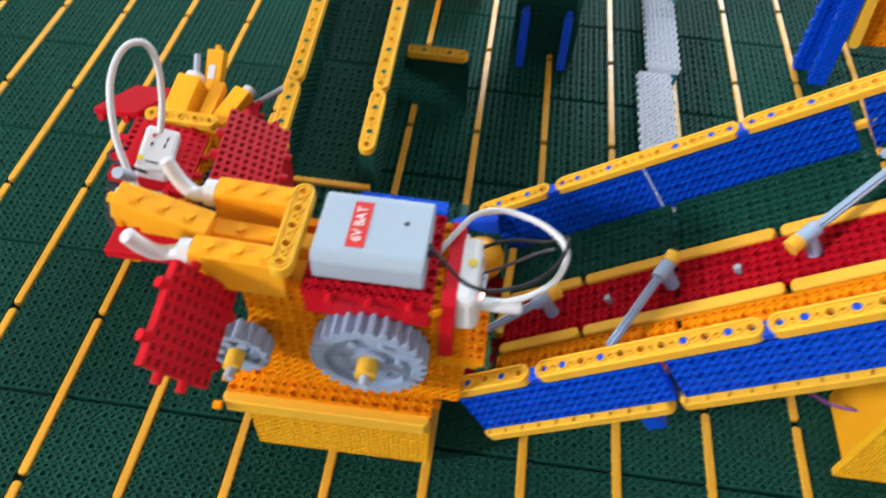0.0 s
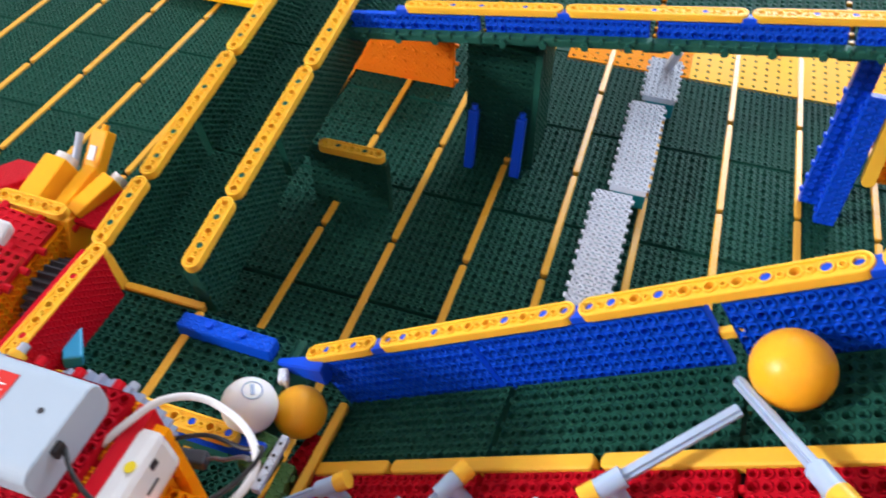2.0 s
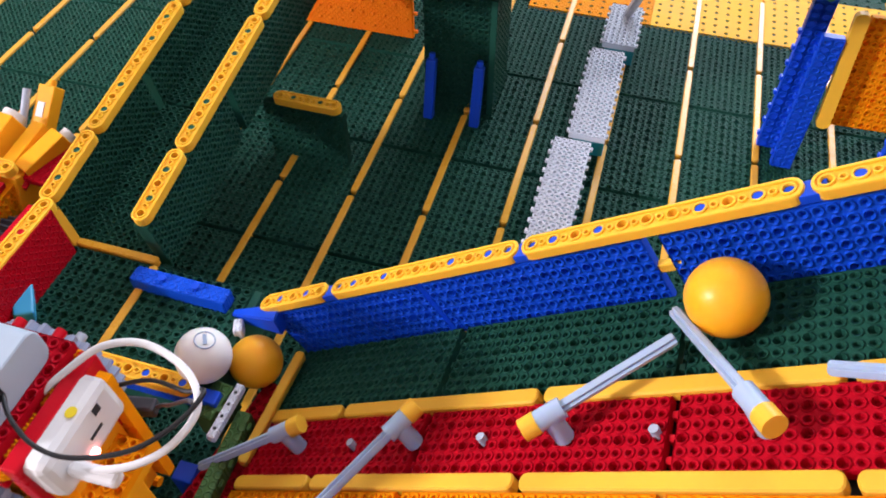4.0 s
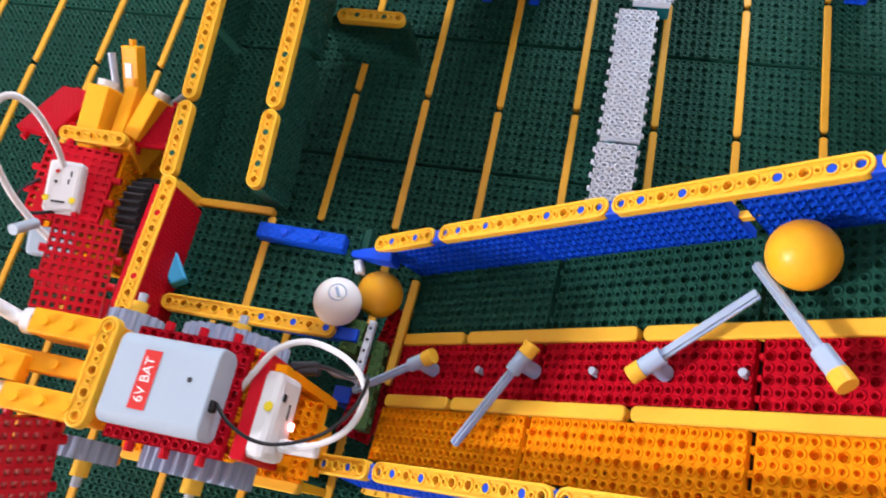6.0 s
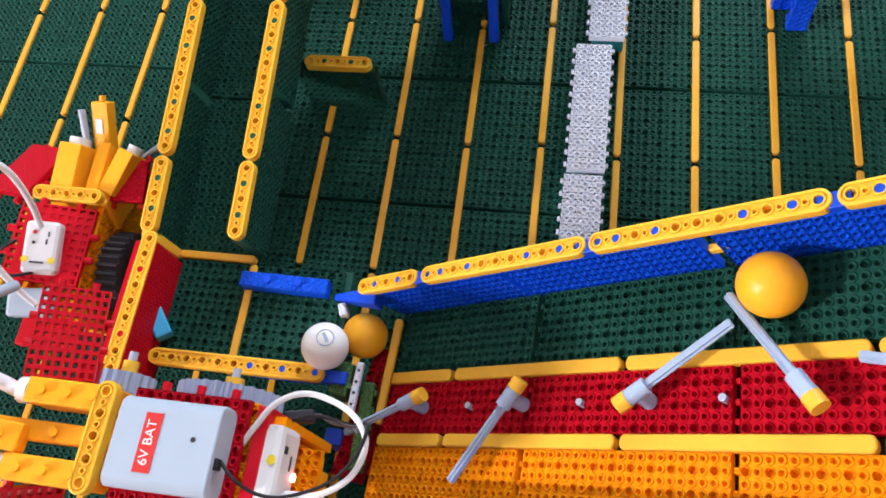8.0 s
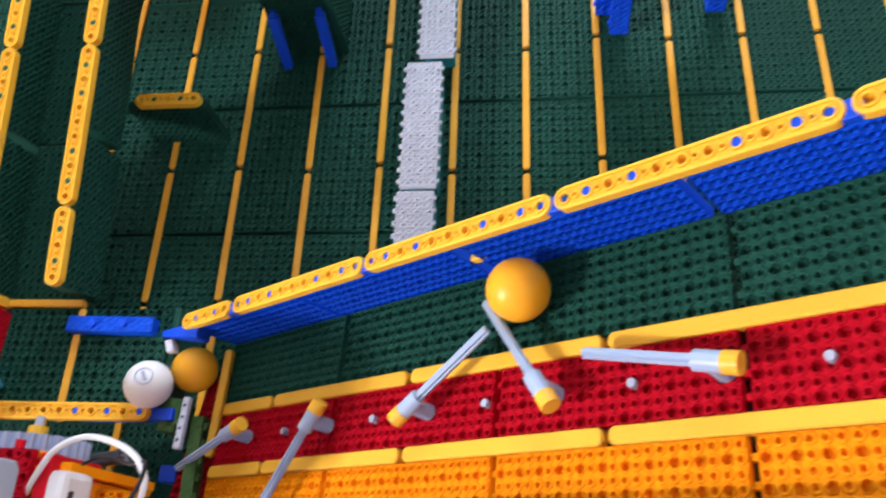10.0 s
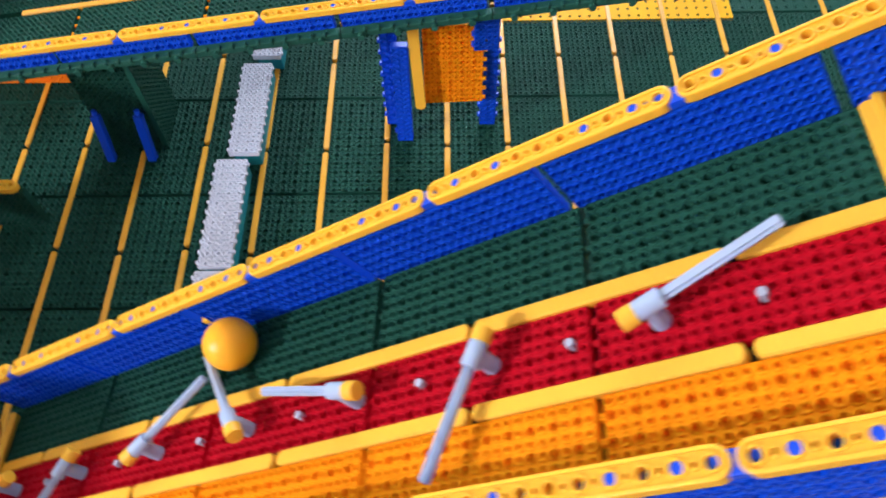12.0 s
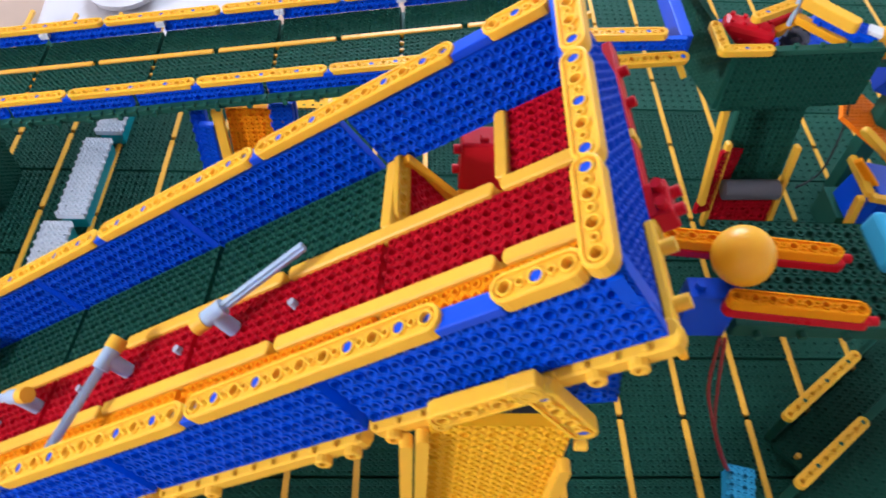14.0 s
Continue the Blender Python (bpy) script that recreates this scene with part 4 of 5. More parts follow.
    cable = [(-0.013, -0.309, 0.204), (-0.004, -0.317, 0.203), (0.010, -0.322, 0.196), (0.030, -0.321, 0.192), (0.050, -0.312, 0.192), (0.063, -0.297, 0.194), (0.066, -0.281, 0.193), (0.056, -0.281, 0.188), (0.035, -0.277, 0.180), (0.012, -0.280, 0.172)]
    part("cable", tube_bm([bend(p) for p in cable], 0.0011, 6), BLACK, car, "black cable", None, True)
    block("connector", (0.018, 0.008, 0.008), DARK, car, back @ pose(0.000, -0.2715, 0.132, 0, 0, 10), "dark cable connector", 0.0015)
    part("cable", tube_bm([bend(p) for p in ((0.008, -0.271, 0.132), (0.020, -0.270, 0.138), (0.036, -0.276, 0.156), (0.052, -0.280, 0.176), (0.060, -0.284, 0.186))], 0.0011, 6), MOTOR, car, "dark cable", None, True)
    block("hose_tip", (0.022, 0.007, 0.006), WHITE, car, back @ pose(0.026, -0.3205, 0.179, 0, 0, 2), "white hose fitting", 0.002)
    part("indicator", rod_bm(0.0022, 0.002, 10), GLOW, car, "lit red indicator lamp", back @ pose(0.0143, -0.310, 0.170, 0, 90, 0))
    return car


def second_car():
    """The robot car on the base behind the red wall; its arms point along +y."""
    m = move(-0.230, -0.130, 0.002)
    back = move(-0.234, -0.130, 0).inverted()
    car = thing("robot_car", "amber and red toy robot car with dark wheels on the base", "toy car", m, "robot cars")
    w = lambda x, y, z: back @ move(x, y, z)
    for x, flip in ((-0.212, 1), (-0.262, -1)):
        part("side_plate", plate_mesh(10, 5, 1), ORANGE, car, "", back @ (axes((x, -0.205, 0.012), (0, 1, 0.02), (0, 0, 1)) if flip > 0 else axes((x, -0.085, 0.012), (0, -1, 0), (0, 0, 1))))
    block("belly", (0.040, 0.118, 0.052), ORANGE_BAR, car, w(-0.237, -0.145, 0.040))
    block("neck", (0.050, 0.040, 0.030), ORANGE_BAR, car, back @ pose(-0.234, -0.100, 0.058, -20, 0, 0))
    corner_shield(car, back, ((-0.268, -0.186, 0.093), (-0.212, -0.186, 0.080), (-0.211, -0.120, 0.080), (-0.266, -0.124, 0.093)), 4, 5).name = "sloping_plate"
    block("plate_base", (0.048, 0.060, 0.010), RED_BAR, car, back @ pose(-0.2385, -0.154, 0.0805, 0, 14, 0), "red plate underside")
    fm, fw, fh = four_points((-0.248, -0.183, 0.101), (-0.222, -0.180, 0.093), (-0.220, -0.143, 0.100), (-0.246, -0.146, 0.108))
    face = block("sensor_box", (0.025, 0.040, 0.014), WHITE, car, back @ fm @ move(0, 0, -0.006), "white box with a small drawn face", 0.003)
    zt = 0.0071
    for x, y in ((0.009, -0.010), (-0.010, -0.010)):
        part("spot", rod_bm(0.0024, 0.0003, 14), SPOT, face, "yellow round sticker", move(x, y, zt))
    for x, y in ((0.004, 0.004), (0.005, 0.010)):
        block("eye", (0.0012, 0.004, 0.0003), PRINT_DARK, face, move(x, y, zt), "dark drawn mark", 0)
    part("eye", rod_bm(0.0013, 0.0003, 8), PRINT_DARK, face, "dark drawn mark", move(-0.005, 0.003, zt))
    part("eye", rod_bm(0.0016, 0.0003, 8), LABEL_RED, face, "red drawn mark", move(-0.005, 0.011, zt))
    block("mouth", (0.010, 0.0014, 0.0003), PRINT_DARK, face, move(-0.001, -0.012, zt), "dark drawn mouth", 0)
    # cross beam, arms and the upright post
    beam(car, 5, back @ axes((-0.267, -0.112, 0.090), (1, 0, -0.03), (0, 1, 0.15)), BEAM, (), scale=(0.98, 1, 1))
    for p0, p1, wd, ht in (((-0.246, -0.108, 0.076), (-0.242, -0.068, 0.088), 0.020, 0.022), ((-0.212, -0.102, 0.070), (-0.198, -0.068, 0.080), 0.015, 0.020)):
        a, b = Vector(p0), Vector(p1)
        arm = block("arm", (( b - a).length, wd, ht), ORANGE_BAR, car, back @ axes((a + b) / 2, b - a, (0, 0, 1)) @ pose(0, 0, 0, -90, 0, 0), "amber arm block")
        part("cap", rod_bm(wd * 0.42, 0.006, 14), WHITE, arm, "white end cap", pose((b - a).length / 2, 0, 0, 0, 90, 0), True)
        studs(arm, 2, 0.016, axes((-0.008, wd / 2 - 0.001, 0), (1, 0, 0), (0, 0, -1)), ORANGE_BAR, 0.0028, 0.003)
    a, b = Vector((-0.224, -0.106, 0.076)), Vector((-0.222, -0.062, 0.082))
    block("arm", ((b - a).length, 0.011, 0.010), ORANGE_BAR, car, back @ axes((a + b) / 2, b - a, (-1, 0, 0)), "amber middle arm")
    post = block("post", (0.015, 0.012, 0.052), ORANGE_BAR, car, back @ pose(-0.2345, -0.046, 0.073, -52, 0, 0), "amber upright post")
    part("post_tip", STUD, ORANGE_BAR, post, "", move(0, 0, 0.026))
    block("post_face", (0.006, 0.0010, 0.012), WHITE, post, move(-0.001, -0.0062, 0.006), "white sticker", 0)
    part("rod", rod_bm(0.003, 0.034, 8), GREY, car, "pale grey rod", back @ pose(-0.246, -0.062, 0.070, -50, -8, 0))
    part("rod", rod_bm(0.0028, 0.034, 8), GREY, car, "pale grey rod", back @ axes((-0.201, -0.061, 0.060), (0, 0.7, -0.7), (1, 0, 0)) @ pose(0, 0, 0, -125, 0, 0))
    # red wings
    corner_shield(car, back, ((-0.298, -0.112, 0.086), (-0.262, -0.116, 0.088), (-0.267, -0.068, 0.074), (-0.315, -0.058, 0.062)), 3, 3, RED, False)
    corner_shield(car, back, ((-0.217, -0.108, 0.072), (-0.185, -0.107, 0.068), (-0.185, -0.070, 0.072), (-0.206, -0.074, 0.078)), 3, 3, RED, False)
    # dark tyres
    for x in (-0.200, -0.274):
        sd = 1 if x > -0.23 else -1
        ty = part("tyre", gear_bm(0.0335, 0.018, 30), DARK, car, "dark ribbed rubber tyre", back @ pose(x, -0.155, 0.0340, 0, 0, 90))
        part("hub", rod_bm(0.006, 0.010, 12), YELLOW, ty, "yellow hub", axes((0, -sd * 0.005, 0), (1, 0, 0), (0, 0, sd)))
    hose = [(-0.238, -0.150, 0.100), (-0.233, -0.140, 0.125), (-0.232, -0.131, 0.155), (-0.238, -0.130, 0.172), (-0.249, -0.140, 0.172), (-0.254, -0.160, 0.158), (-0.250, -0.182, 0.130), (-0.240, -0.197, 0.103), (-0.230, -0.205, 0.088)]
    part("hose", tube_bm([back @ Vector(p) for p in hose], 0.0025), WHITE, car, "white rubber hose", None, True)
    part("hose_end", rod_bm(0.0042, 0.022, 10), CASE, car, "pale hose end", back @ axes((-0.240, -0.196, 0.104), (1, 0, 0), (0, 0.8, 0.6)))
    part("cable", tube_bm([back @ Vector(p) for p in ((-0.262, -0.150, 0.088), (-0.268, -0.170, 0.100), (-0.258, -0.186, 0.108), (-0.244, -0.190, 0.108), (-0.236, -0.180, 0.092))], 0.0013, 6), BLACK, car, "black cable", None, True)
    block("side_box", (0.034, 0.022, 0.014), CASE, car, back @ pose(-0.241, -0.201, 0.079, 12, 8, 8), "pale blue box", 0.003)
    block("rear_plate", (0.050, 0.034, 0.008), RED_BAR, car, w(-0.238, -0.212, 0.052), "red rear plate")
    return car


GLOW = bpy.data.materials.new("red_indicator")
GLOW.use_nodes = True
_b = GLOW.node_tree.nodes["Principled BSDF"]
_b.inputs["Base Color"].default_value = (0.9, 0.1, 0.1, 1)
_b.inputs["Emission Color"].default_value = (1, 0.25, 0.22, 1)
_b.inputs["Emission Strength"].default_value = 14

first_car(pose(-0.0527, -0.3035, 0.0825, 0, 0, 180))
second_car()

# stand under the first car
stand = thing("car_stand", "amber perforated stand under the robot car", "stand", move(0.007, 0.001, 0) @ Matrix.Diagonal((1.04, 1, 1, 1)))
part("top_plate", plate_mesh(10, 5, 2), ORANGE, stand, "", axes((-0.130, -0.336, 0.0745), (1, 0.01, 0), (0, 1, 0.10)), scale=(1.04, 0.95, 1))
part("front_bar", bar_mesh(0.126, 0.010, 0.012), YELLOW, stand, "", axes((-0.132, -0.3375, 0.0715), (1, 0.01, 0), (0, 1, 0)))
part("front_plate", plate_mesh(9, 5, 2), YELLOW_PLATE, stand, "", axes((-0.118, -0.3395, 0.010), (1, 0.01, 0), (0, 0, 1)), scale=(1.04, 0.9, 1))
studs(stand, 3, 0.02, axes((-0.006, -0.325, 0.070), (0, 1, 0), (0, 0, 1)), ORANGE, 0.003, 0.005)
studs(stand, 2, 0.02, axes((-0.131, -0.325, 0.070), (0, -1, 0), (0, 0, 1)), ORANGE, 0.003, 0.005)
block("leg", (0.09, 0.036, 0.066), GREEN_BAR, stand, move(-0.07, -0.302, 0.0345))
block("leg", (0.012, 0.012, 0.05), BLUE_BAR, stand, move(0.0, -0.27, 0.026))

# front tower under the lift, near its foot
tw = thing("lift_tower", "amber panelled tower under the lower half of the lift", "tower", move(0, 0, 0))
part("front_panel", plate_mesh(4, 16, 2), YELLOW_PLATE, tw, "", axes((0.283, -0.302, 0.002), (1, 0, 0), (0, 0, 1)))
part("side_panel", plate_mesh(5, 16, 1), DEEP_ORANGE, tw, "deep orange side panel", axes((0.3415, -0.300, 0.002), (0, 1, 0), (0, 0, 1)))
block("core", (0.042, 0.056, 0.186), ORANGE_BAR, tw, move(0.3130, -0.2655, 0.0945))
beam(tw, 15, axes((0.3365, -0.303, 0.003), (0, 0, 1), (-1, 0, 0)), YELLOW, (), width=0.010)
wire = thing("wire", "thin purple wire running over the base to the tower", "wire", move(0, 0, 0))
part("strand", tube_bm([Vector(p) for p in ((0.215, -0.190, 0.004), (0.235, -0.212, 0.008), (0.256, -0.236, 0.016), (0.276, -0.258, 0.026), (0.294, -0.268, 0.036))], 0.0012, 6), PURPLE, wire, "", None, True)
block("foot", (0.012, 0.01, 0.03), BLUE_BAR, lift, move(0.035, -0.318, -0.060), "blue foot block")

# tall tower under the top of the lift
tt = thing("lift_tower", "tall amber panelled tower under the top of the lift", "tower", move(-0.010, 0, 0) @ Matrix.Diagonal((1, 1, 0.984, 1)))
part("front_panel", plate_mesh(5, 36, 2), YELLOW_PLATE, tt, "", axes((0.597, -0.3315, 0.002), (1, 0, 0), (0, 0, 1)), scale=(0.97, 1, 1))
part("side_panel", plate_mesh(6, 30, 1), YELLOW_PLATE, tt, "", axes((0.656, -0.328, 0.002), (0, 1, 0), (0, 0, 1)))
# the core's black puts the dark of the gap beside the foot plate into colour
block("core", (0.018, 0.060, 0.40), DARK, tt, move(0.643, -0.294, 0.2015), "inner column coloured black for the dark gap")
part("foot_plate", plate_mesh(6, 8, 2), RED, tt, "red perforated foot plate", axes((0.562, -0.331, 0.036), (1, 0, 0), (0, 1, 0.03)))
part("foot_plate", plate_mesh(6, 9, 2), ORANGE, tt, "amber perforated foot plate", axes((0.488, -0.333, 0.030), (1, 0, 0), (0, 1, 0.02)))
block("foot", (0.130, 0.080, 0.022), DARK, tt, move(0.560, -0.288, 0.0130), "black foot under the plates")
part("stud", STUD, RED_BAR, tt, "", axes((0.6345, -0.322, 0.033), (0, 1, 0), (0, 0, 1)))
block("foot_block", (0.030, 0.050, 0.060), BLUE_BAR, tt, move(0.690, -0.285, 0.032), "blue block beside the column")
beam(tt, 4, axes((0.597, -0.336, 0.4446), (0.8235, 0, 0.567), (-0.567, 0, 0.8235)), None, (), thick=0.0075)
block("corner", (0.0125, 0.0125, 0.0072), YELLOW, tt, axes((0.6318, -0.336, 0.4686), (0.8235, 0, 0.567), (-0.567, 0, 0.8235)) @ move(0, 0, -0.0040))
beam(tt, 4, axes((0.634, -0.3355, 0.470), (0.567, 0, -0.8235), (0.8235, 0, 0.567)), None, (0, 3), thick=0.0075)
for x, z0, z1 in ((0.5945, 0.004, 0.43), (0.588, 0.004, 0.425)):
    for q in range(3):
        L = (z1 - z0) / 3
        part("side_bar", bar_mesh(L - 0.002, 0.0055, 0.007), YELLOW, tt, "", axes((x, -0.329, z0 + q * L), (0, 0, 1), (1, 0, 0)))
for q in range(3):
    part("side_bar", bar_mesh(0.131, 0.0055, 0.007), YELLOW, tt, "", axes((0.656, -0.331, 0.003 + q * 0.134), (0, 0, 1), (1, 0, 0)))
part("stud", STUD, YELLOW, tt, "", axes((0.659, -0.330, 0.412), (0, 1, 0), (0, 0, 1)))
part("blue_plate", plate_mesh(2, 5, 1), BLUE, tt, "blue bracing plate", axes((0.652, -0.318, 0.425), (1, 0, 0.15), (-0.15, 0, 1)))

# drop chute under the lift's top
chute = thing("drop_chute", "red drop chute with yellow frame bars under the lift", "chute", move(0, 0, 0))
rbx = block("box", (0.056, 0.016, 0.038), RED_BAR, chute, move(0.634, -0.150, 0.3925), "red studded box", 0.0018)
for k in range(2):
    part("stud", SQUARE_STUD, RED_BAR, rbx, "", move(-0.015 + k * 0.024, -0.003, 0.0185), scale=(0.6, 0.6, 0.7))
    part("stud", STUD, RED_BAR, rbx, "", axes((-0.027, -0.002, -0.006 + k * 0.016), (0, 1, 0), (0, 0, 1)) @ pose(0, 0, 0, 180, 0, 0))
beam(chute, 4, LIFT @ axes((0.5965, -0.216, -0.044), (0, 1, 0), (0, 0, 1)), None, (), thick=0.004)
part("ramp", plate_mesh(4, 4, 2), RED, chute, "red perforated ramp below the drop hole", axes((0.579, -0.220, 0.4085), (0.58, 0, -0.81), (0, 1, 0)))
part("bar", bar_mesh(0.050, 0.0055, 0.006), ORANGE_BAR, chute, "amber bar", axes((0.577, -0.1725, 0.4165), (0.58, 0.17, -0.80), (0, 1, 0.2)))
part("bar", bar_mesh(0.044, 0.0050, 0.005), YELLOW, chute, "", axes((0.6055, -0.214, 0.3735), (0, 1, 0), (-0.58, 0, 0.81)))
part("bar", bar_mesh(0.056, 0.006, 0.006), ORANGE_BAR, chute, "amber bar", axes((0.605, -0.1605, 0.3745), (1, 0.02, 0), (0, 1, 0.4)))
part("bar", bar_mesh(0.050, 0.005, 0.005), YELLOW, chute, "", axes((0.607, -0.172, 0.366), (1, -0.05, 0.02), (0, 1, 0)))
block("post", (0.012, 0.012, 0.367), YELLOW, chute, move(0.640, -0.150, 0.1865), "yellow post")

# behind the end wall
endp = thing("end_bracket", "red studded bracket strips behind the lift's end wall", "bracket", LIFT @ move(-0.005, 0, -0.010))
for y0, y1 in ((-0.2545, -0.2065), (-0.1995, -0.134)):
    block("plate", (0.0055, y1 - y0, 0.010), RED_BAR, endp, move(0.7192, (y0 + y1) / 2, -0.0545))
for y in (-0.180, -0.157):
    part("stud", STUD, RED_BAR, endp, "", axes((0.7215, y, -0.0535), (0, 1, 0), (0, 0, 1)))
for y in (-0.203, -0.258):
    block("spacer", (0.0062, 0.0062, 0.010), YELLOW, endp, move(0.7197, y, -0.0545), "yellow spacer")
bb = block("box", (0.011, 0.019, 0.013), RED_BAR, endp, move(0.7255, -0.246, -0.0555), "red studded box")
for k in range(2):
    part("stud", STUD, RED_BAR, bb, "", move(0.002, -0.005 + k * 0.010, 0.0055))
    part("stud", STUD, RED_BAR, bb, "", axes((0.0050, -0.005 + k * 0.010, 0), (0, 1, 0), (0, 0, 1)))
block("edge_plate", (0.0032, 0.056, 0.009), ORANGE_BAR, lift, move(0.7183, -0.300, -0.0462))
part("edge_bar", bar_mesh(0.056, 0.004, 0.004), YELLOW, lift, "", axes((0.7185, -0.326, -0.0405), (0, 1, 0), (-1, 0, 0)))
studs(lift, 2, 0.026, axes((0.7195, -0.308, -0.0455), (0, 1, 0), (0, 0, 1)), YELLOW, 0.0032, 0.007)

# rails that carry the ball away
rails = thing("ball_rails", "pair of amber beam rails with red undersides over green channel", "rails", move(0, 0, 0))
for y, xa, xb in ((-0.194, 0.719, 0.822), (-0.236, 0.747, 0.822)):
    n = 9 if xa < 0.74 else 8
    L = xb - xa
    beam(rails, n, axes((xa, y, 0.382), (1, -0.10, -0.02), (0, 1, 0)), ORANGE, (), scale=(L / (n * U), 0.85, 1))
    part("underside", bar_mesh(L + 0.004, 0.010, 0.006), RED_BAR, rails, "red underside bar", axes((xa, y, 0.3742), (1, -0.10, -0.02), (0, 1, 0)))
    part("stud", STUD, RED_BAR, rails, "", axes((xb + 0.002, y - 0.009, 0.371), (0, 1, 0), (0, 0, 1)))
for k in range(3):
    part("floor_plate", plate_mesh(11, 6, 2), GREEN, rails, "", axes((0.762 + k * 0.1335, -0.229 - k * 0.0027, 0.350), (1, -0.02, 0), (0, 1, 0)))
block("edge_bar", (0.40, 0.006, 0.012), GREEN_BAR, rails, pose(0.962, -0.2365, 0.345, 0, 0, -1.15))
studs(rails, 8, 0.026, axes((0.775, -0.2365, 0.345), (1, 0, 0), (0, 0, 1)), GREEN_BAR)
cb = block("corner_block", (0.030, 0.014, 0.040), BLUE_BAR, rails, move(0.746, -0.2245, 0.352), "blue studded block")
for k in range(2):
    part("stud", STUD, BLUE_BAR, cb, "", move(-0.009 + k * 0.02, 0, 0.019))
block("wedge", (0.03, 0.035, 0.016), CYAN, rails, pose(0.858, -0.196, 0.376, 0, 10, 0), "light blue wedge block", 0.003)
block("column", (0.02, 0.05, 0.342), GREEN_BAR, rails, move(1.16, -0.20, 0.1725))
ball("table_tennis_ball", (0.756, -0.2175, 0.3915), BALL_O, "orange table tennis ball rolling on the yellow rails")

# red wires and a cyan block on the base
cyb = tagged(block("cyan_block", (0.024, 0.034, 0.018), CYAN, None, pose(0.890, -0.204, 0.0102, 0, 0, -14)), "cyan studded connector block on the green base", "block")
part("top_plate", plate_mesh(2, 3, 2, 0.004), CYAN, cyb, "", move(-0.0122, -0.0174, 0.0130), scale=(1.02, 0.967, 1))
for k in range(3):
    for sx in (-1, 1):
        part("tooth", TOOTH, CYAN, cyb, "", move(sx * 0.0128, -0.0115 + k * 0.0115, 0.0105), scale=(0.8, 0.8, 0.7))
wr = thing("wire_pair", "pair of thin red wires hanging to the base", "wire", move(0, 0, 0))
for d in (0, 0.006):
    part("wire", tube_bm([(0.757 + d * .5, -0.236, 0.337), (0.790 + d * 1.1, -0.213, 0.23), (0.826 + d * .2, -0.20, 0.14), (0.856 + d * .3, -0.196, 0.07), (0.882 + d * .2, -0.190, 0.018)], 0.0012, 6), WIRE, wr, "", None, True)

# slanted green channel on the base
diag = thing("slanted_channel", "slanted dark green channel walls with yellow beams", "ball channel", axes((0.953, -0.181, 0), (0.80, 0.60, 0), (-0.6, 0.8, 0)))
for y, off, n in ((0.034, 0.006, 10), (-0.0135, -0.040, 9)):
    beam(diag, n, axes((off, y, 0.052), (1, 0, 0), (0, 1, 0)), None, (2, 5, 8), GREEN_BAR)
    part("wall_plate", plate_mesh(14, 4, 1), GREEN, diag, "", axes((off + 0.001, y - 0.004, 0.0), (1, 0, 0), (0, 0, 1)), scale=(1, 0.9, 1))
    part("wall_plate", plate_mesh(14, 4, 1), GREEN, diag, "", axes((off + 0.169, y + 0.004, 0.0), (-1, 0, 0), (0, 0, 1)), scale=(1, 0.9, 1))
for y0, x0, rows in ((-0.0095, 0.002, 3), (-0.0775, -0.030, 5)):
    part("floor_plate", plate_mesh(17, rows, 1), GREEN, diag, "", axes((x0, y0, 0.0085), (1, 0, 0), (0, 1, 0)))
# added stud: stands for a lit piece of base strip the floor plate hides
part("peg", STUD, YELLOW, diag, "yellow stud added for the lit piece of base strip", move(0.010, 0.004, 0.0083))

# gearbox tower at the far end: a leaning stem with an open box on top
gt = thing("gear_tower", "green open box tower with a grey motor and red panel", "tower", move(0, 0, 0))
STEM = axes((0.936, 0.130, 0.001), (1, 0.02, 0), (0, 0.19, 1))
part("low_panel", plate_mesh(6, 5, 2), RED, gt, "red lower panel", STEM @ move(0, 0, 0.002), scale=(1.05, 1, 1))
part("stem_plate", plate_mesh(6, 15, 2), GREEN, gt, "", STEM @ move(0.002, 0.012, -0.0065), scale=(1.03, 1, 1))
block("stem_core", (0.060, 0.180, 0.020), GREEN_BAR, gt, STEM @ move(0.038, 0.092, -0.0225))
for x, L in ((-0.002, 0.120), (0.079, 0.116)):
    part("post", bar_mesh(L, 0.007, 0.008), YELLOW, gt, "", STEM @ axes((x, 0.002, 0.006), (0, 1, 0), (-1, 0, 0)))
part("post", bar_mesh(0.135, 0.007, 0.008), YELLOW, gt, "", axes((0.911, 0.118, 0.056), (-0.05, 0.2, 1), (1, 0.3, 0)))
part("side_panel_low", plate_mesh(3, 7, 1), RED, gt, "red lower panel", axes((0.913, 0.118, 0.035), (0.034, 0.017, -0.01), (0, 0.19, 1)))
part("motor", rod_bm(0.0120, 0.064, 20), MOTOR, gt, "dark grey motor cylinder", STEM @ axes((0.002, 0.066, 0.016), (0, 1, 0), (0, 0, 1)), True)
part("cable", tube_bm([(1.024, 0.130, 0.070), (1.050, 0.140, 0.090), (1.066, 0.170, 0.135), (1.050, 0.175, 0.185), (1.035, 0.172, 0.192)], 0.0013, 6), BLACK, gt, "black cable", None, True)

